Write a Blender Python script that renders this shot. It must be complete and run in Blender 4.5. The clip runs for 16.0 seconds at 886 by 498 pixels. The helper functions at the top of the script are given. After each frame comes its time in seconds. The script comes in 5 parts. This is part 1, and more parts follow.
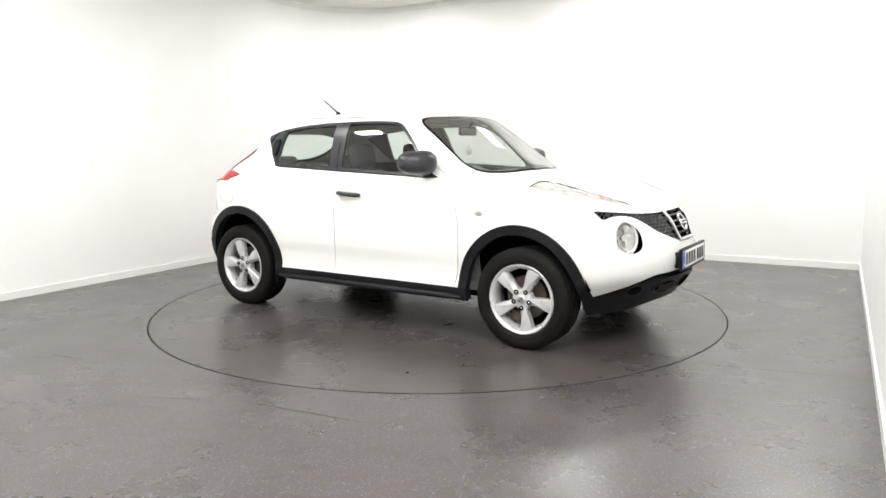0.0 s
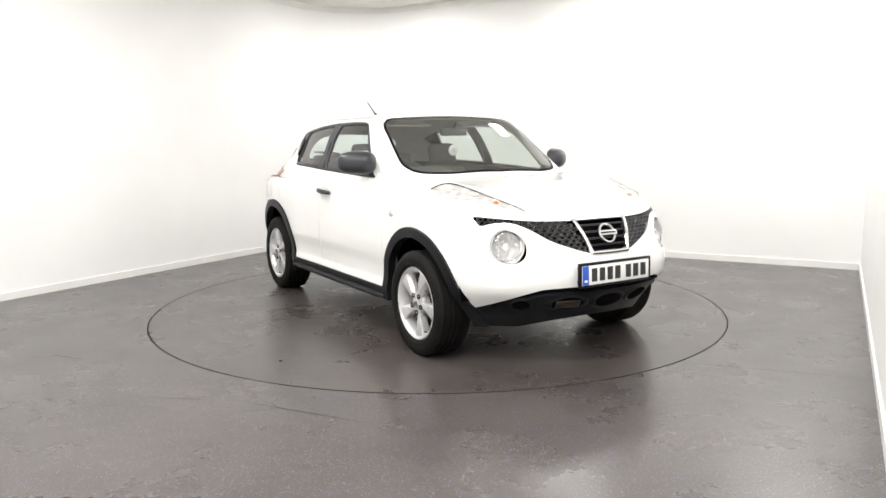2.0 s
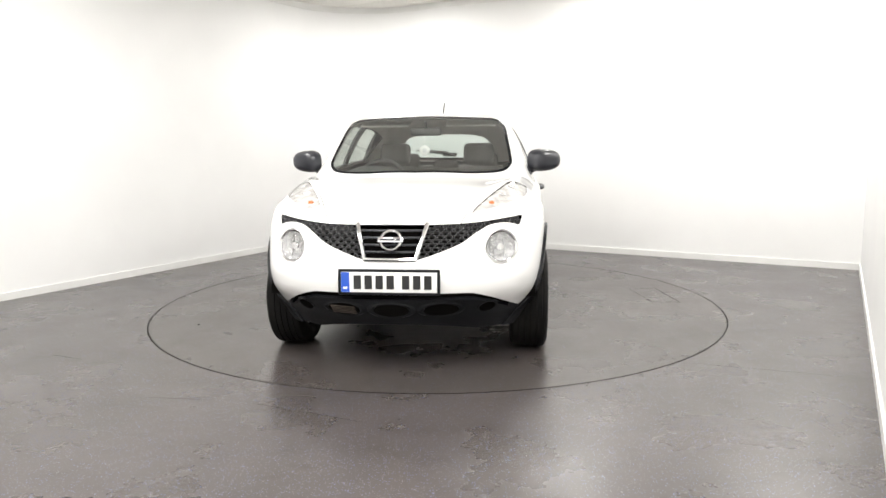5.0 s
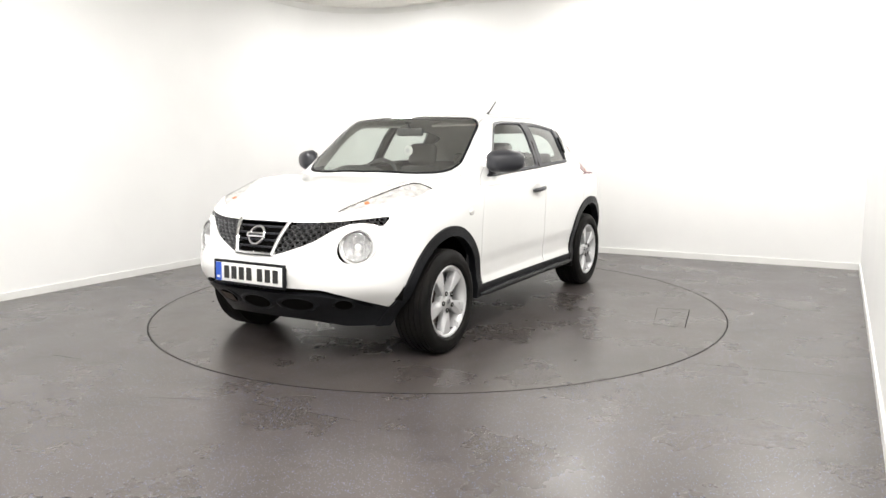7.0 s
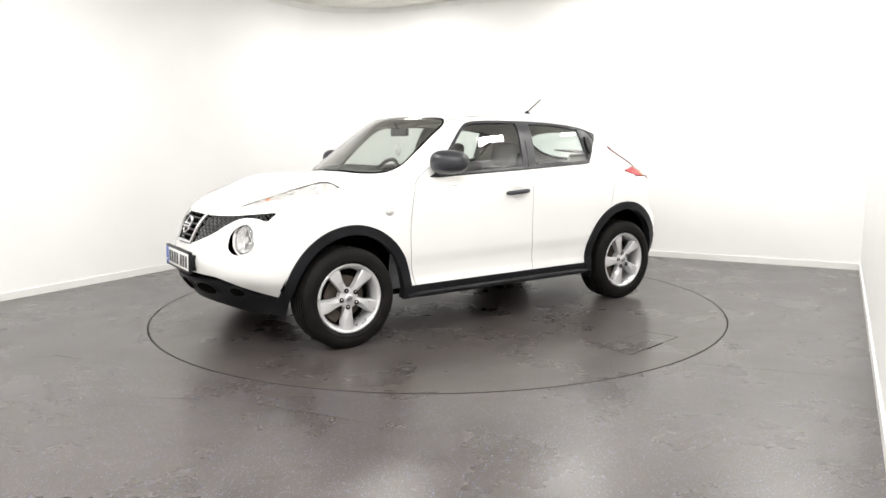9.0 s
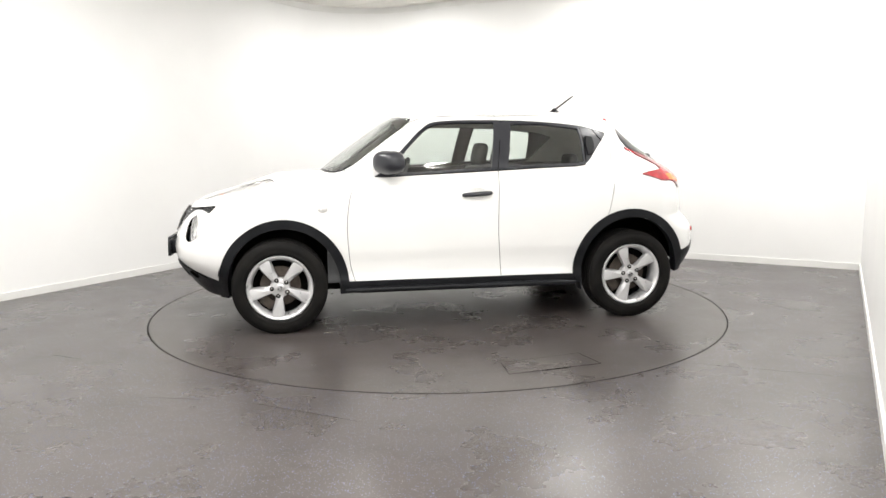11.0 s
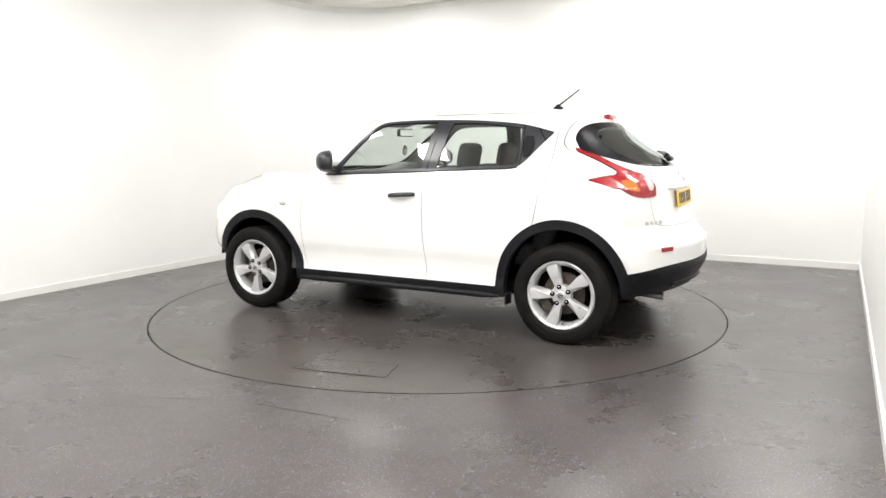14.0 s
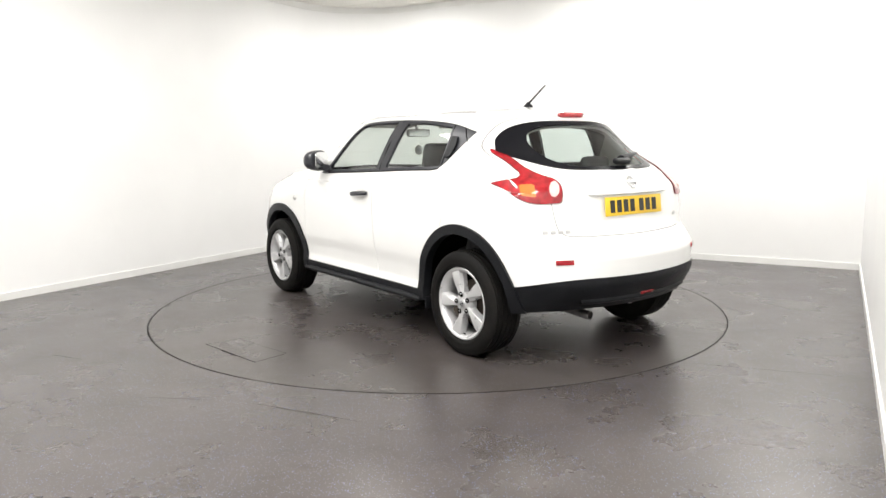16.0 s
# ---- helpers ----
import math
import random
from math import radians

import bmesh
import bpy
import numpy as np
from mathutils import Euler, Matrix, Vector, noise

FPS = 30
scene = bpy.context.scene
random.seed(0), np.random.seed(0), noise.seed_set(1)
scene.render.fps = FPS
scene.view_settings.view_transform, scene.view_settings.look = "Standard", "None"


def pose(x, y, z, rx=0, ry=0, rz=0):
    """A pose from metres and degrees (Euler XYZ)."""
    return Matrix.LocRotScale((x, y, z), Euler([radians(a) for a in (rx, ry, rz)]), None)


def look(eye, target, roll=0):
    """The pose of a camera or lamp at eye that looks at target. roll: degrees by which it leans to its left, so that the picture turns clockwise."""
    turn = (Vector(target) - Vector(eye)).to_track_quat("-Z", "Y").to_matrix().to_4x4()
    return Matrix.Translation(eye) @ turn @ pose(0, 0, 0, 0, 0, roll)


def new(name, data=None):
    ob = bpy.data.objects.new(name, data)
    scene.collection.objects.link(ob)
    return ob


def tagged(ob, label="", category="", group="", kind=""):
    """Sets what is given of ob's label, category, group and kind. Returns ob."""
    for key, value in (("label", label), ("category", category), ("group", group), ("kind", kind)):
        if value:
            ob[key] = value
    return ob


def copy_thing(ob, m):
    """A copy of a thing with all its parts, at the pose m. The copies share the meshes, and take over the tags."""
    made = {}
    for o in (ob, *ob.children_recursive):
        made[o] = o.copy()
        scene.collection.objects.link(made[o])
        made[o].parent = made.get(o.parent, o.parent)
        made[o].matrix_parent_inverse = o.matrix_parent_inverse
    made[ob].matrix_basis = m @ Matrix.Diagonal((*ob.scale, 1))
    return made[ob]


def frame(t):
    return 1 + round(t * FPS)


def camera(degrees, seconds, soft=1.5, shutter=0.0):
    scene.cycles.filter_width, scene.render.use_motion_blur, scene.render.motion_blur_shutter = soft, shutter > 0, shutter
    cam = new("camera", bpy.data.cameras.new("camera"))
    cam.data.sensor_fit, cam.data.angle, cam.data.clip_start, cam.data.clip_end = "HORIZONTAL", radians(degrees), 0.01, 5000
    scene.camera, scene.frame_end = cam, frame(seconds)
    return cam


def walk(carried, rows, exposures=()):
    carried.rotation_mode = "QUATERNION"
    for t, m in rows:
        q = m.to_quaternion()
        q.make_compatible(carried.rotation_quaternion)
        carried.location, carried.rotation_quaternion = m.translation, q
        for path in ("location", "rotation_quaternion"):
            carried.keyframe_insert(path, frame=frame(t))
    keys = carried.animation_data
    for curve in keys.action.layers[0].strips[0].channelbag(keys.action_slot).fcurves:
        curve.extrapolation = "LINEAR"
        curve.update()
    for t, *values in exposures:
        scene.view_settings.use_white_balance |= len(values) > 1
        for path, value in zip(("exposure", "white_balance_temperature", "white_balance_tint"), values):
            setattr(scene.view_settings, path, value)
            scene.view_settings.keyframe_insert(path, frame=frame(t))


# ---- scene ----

from mathutils.bvhtree import BVHTree

# ---- camera: fixed on the wall beside the turntable ----
cam = camera(63.19, 16.0, soft=1.5)
EYE = Vector((0.0, -5.808, 1.282))
AIM = Vector((math.sin(0.0073) * math.cos(0.1447), math.cos(0.0073) * math.cos(0.1447), -math.sin(0.1447)))
STAND = look(EYE, EYE + AIM, -0.46)
walk(cam, [(0.0, STAND), (16.0, STAND)])

# ---- plan of the room: u runs to the right wall, v to the back wall ----
TURN = -30.0
U_LEFT, U_RIGHT, V_BACK, V_FRONT = -3.28, 3.07, 3.20, -5.60
CEILING, CORNER = 3.06, 1.0
TABLE_R = 2.220
ROOM = pose(0, 0, 0, 0, 0, TURN)

# ---- light: white panels in the ceiling ----
world = bpy.data.worlds.new("world")
scene.world = world
world.use_nodes = True
world.node_tree.nodes["Background"].inputs[0].default_value = (1, 0.98, 0.95, 1)
world.node_tree.nodes["Background"].inputs[1].default_value = 0.05
# the first two follow window reflections; the others are added for even light
PANELS = [(-1.65, -1.4), (-0.85, -2.35), (2.1, -2.4), (2.3, -3.5), (0.8, -3.4), (-1.6, -4.6), (0.4, -4.6), (2.2, -4.8),
          (2.45, 0.6), (-1.9, 2.1), (2.55, 2.2), (0.45, 2.25)]
for u, v in PANELS:
    lamp = new("panel_lamp", bpy.data.lights.new("panel_lamp", "AREA"))
    lamp.data.shape, lamp.data.size, lamp.data.energy = "SQUARE", 0.40, 36.0
    lamp.data.color = (1.0, 0.98, 0.952)
    lamp.matrix_world = ROOM @ pose(u, v, CEILING - 0.03)
scene.view_settings.exposure = 0.0


# ---- materials ----
def material(name, color, rough=0.5, metal=0.0, coat=0.0, spec=0.5):
    m = bpy.data.materials.new(name)
    m.use_nodes = True
    b = m.node_tree.nodes["Principled BSDF"]
    b.inputs["Base Color"].default_value = (*color, 1)
    b.inputs["Roughness"].default_value = rough
    b.inputs["Metallic"].default_value = metal
    b.inputs["Coat Weight"].default_value = coat
    b.inputs["Specular IOR Level"].default_value = spec
    return m


def varied(m, c0, c1, scale, detail=4.0, bump=0.0, rough=None, bump_scale=None, stretch=(1, 1, 1)):
    """Noise between two colours, with optional relief and a roughness range."""
    nt = m.node_tree
    b = nt.nodes["Principled BSDF"]
    co = nt.nodes.new("ShaderNodeTexCoord")
    mp = nt.nodes.new("ShaderNodeMapping")
    mp.inputs["Scale"].default_value = stretch
    nt.links.new(co.outputs["Object"], mp.inputs[0])
    n = nt.nodes.new("ShaderNodeTexNoise")
    n.inputs["Scale"].default_value, n.inputs["Detail"].default_value = scale, detail
    nt.links.new(mp.outputs[0], n.inputs[0])
    r = nt.nodes.new("ShaderNodeValToRGB")
    r.color_ramp.elements[0].position, r.color_ramp.elements[1].position = 0.3, 0.7
    r.color_ramp.elements[0].color, r.color_ramp.elements[1].color = (*c0, 1), (*c1, 1)
    nt.links.new(n.outputs[0], r.inputs[0])
    nt.links.new(r.outputs[0], b.inputs["Base Color"])
    if rough:
        g = nt.nodes.new("ShaderNodeMapRange")
        g.inputs[1].default_value, g.inputs[2].default_value = 0.3, 0.7
        g.inputs[3].default_value, g.inputs[4].default_value = rough
        nt.links.new(n.outputs[0], g.inputs[0])
        nt.links.new(g.outputs[0], b.inputs["Roughness"])
    if bump:
        f = nt.nodes.new("ShaderNodeTexNoise")
        f.inputs["Scale"].default_value = bump_scale or scale * 8
        nt.links.new(mp.outputs[0], f.inputs[0])
        bm = nt.nodes.new("ShaderNodeBump")
        bm.inputs["Strength"].default_value, bm.inputs["Distance"].default_value = bump, 0.004
        nt.links.new(f.outputs[0], bm.inputs["Height"])
        nt.links.new(bm.outputs[0], b.inputs["Normal"])
    return m


def glass(name, color, alpha=0.07, rough=0.0, edge=0.9):
    """Thin tinted pane: lets light through straight and mirrors by its gloss."""
    m = bpy.data.materials.new(name)
    m.use_nodes = True
    nt = m.node_tree
    nt.nodes.clear()
    out = nt.nodes.new("ShaderNodeOutputMaterial")
    tr = nt.nodes.new("ShaderNodeBsdfTransparent")
    tr.inputs[0].default_value = (*color, 1)
    gl = nt.nodes.new("ShaderNodeBsdfGlossy")
    gl.inputs["Roughness"].default_value = rough
    lw = nt.nodes.new("ShaderNodeLayerWeight")
    lw.inputs[0].default_value = 0.5
    pw = nt.nodes.new("ShaderNodeMath")
    pw.operation, pw.inputs[1].default_value = "POWER", 4.5
    nt.links.new(lw.outputs["Facing"], pw.inputs[0])
    fr = nt.nodes.new("ShaderNodeMath")
    fr.operation, fr.inputs[1].default_value, fr.inputs[2].default_value = "MULTIPLY_ADD", edge, alpha
    nt.links.new(pw.outputs[0], fr.inputs[0])
    mx = nt.nodes.new("ShaderNodeMixShader")
    nt.links.new(fr.outputs[0], mx.inputs[0])
    nt.links.new(tr.outputs[0], mx.inputs[1])
    nt.links.new(gl.outputs[0], mx.inputs[2])
    nt.links.new(mx.outputs[0], out.inputs[0])
    return m


def vinyl(name, flecks=0.48):
    """Dark grey safety vinyl with blue and white flecks, scuffs and worn patches."""
    m = material(name, (0.06, 0.058, 0.056), 0.3, spec=0.55)
    nt = m.node_tree
    b = nt.nodes["Principled BSDF"]
    co = nt.nodes.new("ShaderNodeTexCoord")

    def node(kind, **vals):
        x = nt.nodes.new(kind)
        for k, v in vals.items():
            x.inputs[k].default_value = v
        return x

    def mixed(fac, a, c):
        x = nt.nodes.new("ShaderNodeMixRGB")
        nt.links.new(fac, x.inputs[0])
        for i, s in ((1, a), (2, c)):
            if isinstance(s, tuple):
                x.inputs[i].default_value = (*s, 1)
            else:
                nt.links.new(s, x.inputs[i])
        return x.outputs[0]

    def ramp(src, lo, hi):
        x = node("ShaderNodeMapRange", **{"From Min": lo, "From Max": hi})
        x.interpolation_type = "SMOOTHSTEP"
        nt.links.new(src, x.inputs[0])
        return x.outputs[0]

    def noise_of(scale, detail=5.0, stretch=(1, 1, 1), turn=0.0):
        mp = nt.nodes.new("ShaderNodeMapping")
        mp.inputs["Scale"].default_value = stretch
        mp.inputs["Rotation"].default_value = (0, 0, turn)
        nt.links.new(co.outputs["Object"], mp.inputs[0])
        x = node("ShaderNodeTexNoise", Scale=scale, Detail=detail, Roughness=0.6)
        nt.links.new(mp.outputs[0], x.inputs[0])
        return x.outputs[0]

    patch = noise_of(0.9, 6)
    col = mixed(ramp(patch, 0.35, 0.7), VINYL_DARK, VINYL_LIGHT)
    streak = noise_of(2.2, 6, (0.35, 2.2, 1), 0.5)
    col = mixed(ramp(streak, 0.56, 0.75), col, (0.046, 0.0395, 0.036))
    warm = noise_of(1.6, 3)
    col = mixed(ramp(warm, 0.6, 0.95), col, (0.085, 0.068, 0.052))
    dirt = noise_of(3.4, 4)
    col = mixed(ramp(dirt, 0.46, 0.85), col, (0.072, 0.061, 0.055))
    scuff = noise_of(6.0, 4, (0.7, 1.3, 1), -0.6)
    col = mixed(ramp(scuff, 0.50, 0.78), col, (0.044, 0.0365, 0.0325))
    # flecks
    for scale, size, tone in ((88.0, 0.22, (0.14, 0.17, 0.31)), (105.0, 0.19, (0.27, 0.27, 0.29))):
        v = node("ShaderNodeTexVoronoi", Scale=scale)
        nt.links.new(co.outputs["Object"], v.inputs[0])
        f = nt.nodes.new("ShaderNodeMath")
        f.operation, f.inputs[1].default_value = "LESS_THAN", size
        nt.links.new(v.outputs["Distance"], f.inputs[0])
        g = nt.nodes.new("ShaderNodeMath")
        g.operation = "MULTIPLY"
        nt.links.new(f.outputs[0], g.inputs[0])
        sep = nt.nodes.new("ShaderNodeSeparateColor")
        nt.links.new(v.outputs["Color"], sep.inputs[0])
        k = nt.nodes.new("ShaderNodeMath")
        k.operation, k.inputs[1].default_value = "GREATER_THAN", flecks
        nt.links.new(sep.outputs[0], k.inputs[0])
        nt.links.new(k.outputs[0], g.inputs[1])
        col = mixed(g.outputs[0], col, tone)
    nt.links.new(col, b.inputs["Base Color"])
    r = node("ShaderNodeMapRange", **{"From Min": 0.3, "From Max": 0.7, "To Min": VINYL_ROUGH[0], "To Max": VINYL_ROUGH[1]})
    nt.links.new(noise_of(1.7, 5), r.inputs[0])
    nt.links.new(r.outputs[0], b.inputs["Roughness"])
    bm = node("ShaderNodeBump", Strength=0.2, Distance=0.002)
    nt.links.new(noise_of(160, 2), bm.inputs["Height"])
    nt.links.new(bm.outputs[0], b.inputs["Normal"])
    return m


VINYL_DARK, VINYL_LIGHT, VINYL_ROUGH = (0.056, 0.0482, 0.0450), (0.074, 0.0640, 0.0600), (0.23, 0.35)
FLOOR = vinyl("speckled vinyl")
DECK = vinyl("worn deck vinyl", 0.86)
WALL = varied(material("white wall paint", (0.8, 0.8, 0.79), 0.6), (0.80, 0.80, 0.79), (0.84, 0.84, 0.83), 1.2, bump=0.05, bump_scale=60)
TILE = varied(material("ceiling tile", (0.82, 0.80, 0.76), 0.85), (0.79, 0.77, 0.73), (0.84, 0.82, 0.78), 40, bump=0.25)
PLASTIC_WHITE = varied(material("white plastic trim", (0.78, 0.78, 0.76), 0.3), (0.74, 0.74, 0.72), (0.8, 0.8, 0.78), 3)
# near-black without gloss; also stands in for deep shade in gaps and openings
GROOVE = material("dark gap", (0.006, 0.0056, 0.0053), 0.9, spec=0.0)
PAINT = varied(material("white car paint", (0.8, 0.8, 0.78), 0.16, coat=0.6), (0.80, 0.80, 0.785), (0.83, 0.83, 0.815), 2.0, rough=(0.14, 0.2))
BLACK = varied(material("black textured plastic", (0.012, 0.013, 0.015), 0.45, spec=0.16), (0.007, 0.0074, 0.0086), (0.013, 0.0138, 0.016), 6, bump=0.15, bump_scale=420, rough=(0.32, 0.44))
SATIN = varied(material("satin dark grey plastic", (0.02, 0.021, 0.027), 0.35), (0.017, 0.018, 0.023), (0.028, 0.029, 0.036), 5, rough=(0.28, 0.4))
GLOSS_BLACK = material("gloss black film", (0.010, 0.010, 0.012), 0.2, spec=0.05)
RUBBER = varied(material("tyre rubber", (0.012, 0.012, 0.012), 0.6, spec=0.1), (0.005, 0.005, 0.005), (0.012, 0.011, 0.010), 9, rough=(0.45, 0.75), bump=0.1)
SEAM = material("grey panel gap", (0.20, 0.20, 0.195), 0.7)
SEAM_DARK = material("dark panel gap", (0.09, 0.09, 0.088), 0.8, spec=0.1)
GLASS = glass("tinted window glass", (0.90, 0.95, 0.92), 0.11)
GLASS_SCREEN = glass("curved windscreen glass", (0.88, 0.93, 0.90), 0.20)
GLASS_REAR = glass("tinted rear glass", (0.78, 0.85, 0.83), edge=0.45)
ALLOY = varied(material("silver alloy", (0.56, 0.56, 0.56), 0.32, 0.4), (0.53, 0.53, 0.54), (0.61, 0.61, 0.61), 12, rough=(0.25, 0.42))
STEEL = varied(material("rusty brake steel", (0.08, 0.06, 0.05), 0.6, 0.4), (0.045, 0.034, 0.027), (0.11, 0.09, 0.075), 14)
DULL = varied(material("dull steel", (0.2, 0.19, 0.18), 0.35, 0.7), (0.14, 0.13, 0.12), (0.30, 0.29, 0.28), 18)
CHROME = material("chrome", (0.75, 0.75, 0.76), 0.12, 1.0)
SILVER = material("satin silver trim", (0.62, 0.62, 0.63), 0.28, 0.8)
RED = varied(material("red lamp lens", (0.30, 0.006, 0.012), 0.12, coat=0.5), (0.20, 0.003, 0.007), (0.46, 0.012, 0.020), 22)
AMBER = material("amber lamp lens", (0.60, 0.17, 0.035), 0.15, coat=0.5)
CLEAR = glass("clear lamp lens", (0.96, 0.96, 0.95))
CLOTH = varied(material("charcoal seat cloth", (0.05, 0.05, 0.052), 0.9), (0.040, 0.041, 0.043), (0.068, 0.068, 0.070), 30, bump=0.3, bump_scale=300)
DASH = varied(material("dark dashboard plastic", (0.04, 0.041, 0.043), 0.55), (0.034, 0.035, 0.037), (0.052, 0.053, 0.055), 20, bump=0.2, bump_scale=250)
LINER = varied(material("pale grey headlining", (0.5, 0.49, 0.46), 0.9), (0.45, 0.44, 0.41), (0.53, 0.52, 0.49), 20)
PLATE_WHITE = material("white plate", (0.78, 0.78, 0.76), 0.3)
PLATE_YELLOW = material("yellow plate", (0.78, 0.52, 0.03), 0.3)
BLUE = material("blue plate band", (0.02, 0.09, 0.5), 0.3)
RING = varied(material("worn edge strip", (0.05, 0.045, 0.04), 0.6), (0.006, 0.0055, 0.005), (0.05, 0.045, 0.04), 1.1)
GRILLE = varied(material("dark grey grille plastic", (0.10, 0.10, 0.103), 0.3), (0.08, 0.08, 0.083), (0.12, 0.12, 0.123), 12)
INK = material("black plate bars", (0.015, 0.015, 0.015), 0.4)
glow = material("light panel diffuser", (0.9, 0.9, 0.88), 0.5)
glow.node_tree.nodes["Principled BSDF"].inputs["Emission Color"].default_value = (1, 0.975, 0.94, 1)
glow.node_tree.nodes["Principled BSDF"].inputs["Emission Strength"].default_value = 5


# ---- mesh helpers ----
def mesh_of(name, verts, faces, mat, smooth=False):
    me = bpy.data.meshes.new(name)
    me.from_pydata([tuple(map(float, v)) for v in verts], [], [tuple(map(int, f)) for f in faces])
    me.materials.append(mat)
    me.update()
    if smooth:
        me.polygons.foreach_set("use_smooth", [True] * len(me.polygons))
    return me


def part(name, bm, mat, parent, label="", m=None, smooth=True, sharp=35):
    """Links a bmesh as one mesh object under a thing or a part."""
    me = bpy.data.meshes.new(name)
    bm.normal_update()
    bm.to_mesh(me)
    bm.free()
    me.materials.append(mat)
    if smooth:
        me.polygons.foreach_set("use_smooth", [True] * len(me.polygons))
        me.set_sharp_from_angle(angle=radians(sharp))
    ob = new(name, me)
    ob.parent = parent
    if m is not None:
        ob.matrix_basis = m
    if label:
        tagged(ob, label)
    return ob


def box(sx, sy, sz, bevel=0.0, seg=2, at=(0, 0, 0)):
    bm = bmesh.new()
    bmesh.ops.create_cube(bm, size=1, matrix=Matrix.Translation(at) @ Matrix.Diagonal((sx, sy, sz, 1)))
    if bevel:
        bmesh.ops.bevel(bm, geom=bm.edges[:], offset=bevel, segments=seg, profile=0.5, affect="EDGES", clamp_overlap=True)
    return bm


def lathe(profile, n=48, axis="Y"):
    """Turns a list of (radius, along) round the axis; closed where the radius is 0."""
    bm = bmesh.new()
    rings = []
    for r, a in profile:
        ring = []
        for i in range(n if r > 1e-6 else 1):
            t = 2 * math.pi * i / n
            c, s = r * math.cos(t), r * math.sin(t)
            ring.append(bm.verts.new((c, a, s) if axis == "Y" else (c, s, a) if axis == "Z" else (a, c, s)))
        rings.append(ring)
    for p, q in zip(rings, rings[1:]):
        if len(p) == 1 and len(q) == 1:
            continue
        for i in range(n):
            j = (i + 1) % n
            loop = [p[i % len(p)], p[j % len(p)], q[j % len(q)], q[i % len(q)]]
            loop = list(dict.fromkeys(loop))
            if len(loop) > 2:
                bm.faces.new(loop)
    bmesh.ops.recalc_face_normals(bm, faces=bm.faces[:])
    return bm


def tube(points, radius, n=8, closed=False, flat=1.0):
    """A rod along points; radius is a number or one for each point."""
    bm = bmesh.new()
    pts = [Vector(p) for p in points]
    rings = []
    up = Vector((0, 0, 1))
    for i, p in enumerate(pts):
        a = pts[i - 1] if i or closed else p
        b = pts[(i + 1) % len(pts)] if i + 1 < len(pts) or closed else p
        d = (b - a).normalized()
        side = d.cross(up if abs(d.z) < 0.95 else Vector((1, 0, 0))).normalized()
        upv = side.cross(d)
        r = radius[i] if isinstance(radius, (list, tuple)) else radius
        rings.append([bm.verts.new(p + side * (r * math.cos(t)) + upv * (r * flat * math.sin(t)))
                      for t in (2 * math.pi * k / n for k in range(n))])
    pairs = list(zip(rings, rings[1:])) + ([(rings[-1], rings[0])] if closed else [])
    for p, q in pairs:
        for k in range(n):
            bm.faces.new([p[k], p[(k + 1) % n], q[(k + 1) % n], q[k]])
    if not closed:
        bm.faces.new(rings[0][::-1])
        bm.faces.new(rings[-1])
    bmesh.ops.recalc_face_normals(bm, faces=bm.faces[:])
    return bm


def slab(outline, depth, bevel=0.0):
    """A flat outline in x, y pushed up to a plate of that depth."""
    bm = bmesh.new()
    f = bm.faces.new([bm.verts.new((x, y, 0)) for x, y in outline])
    r = bmesh.ops.extrude_face_region(bm, geom=[f])
    bmesh.ops.translate(bm, verts=[e for e in r["geom"] if isinstance(e, bmesh.types.BMVert)], vec=(0, 0, depth))
    bmesh.ops.recalc_face_normals(bm, faces=bm.faces[:])
    if bevel:
        bmesh.ops.bevel(bm, geom=bm.edges[:], offset=bevel, segments=2, affect="EDGES", clamp_overlap=True)
    return bm


def joined(*bms):
    """Several bmeshes as one."""
    out = bms[0]
    for b in bms[1:]:
        me = bpy.data.meshes.new("tmp")
        b.to_mesh(me)
        b.free()
        out.from_mesh(me)
        bpy.data.meshes.remove(me)
    return out


def moved(bm, m):
    bmesh.ops.transform(bm, matrix=m, verts=bm.verts[:])
    return bm


def empty(name, parent=None, m=None):
    ob = new(name)
    ob.empty_display_size = 0.1
    ob.parent = parent
    if m is not None:
        ob.matrix_basis = m
    return ob


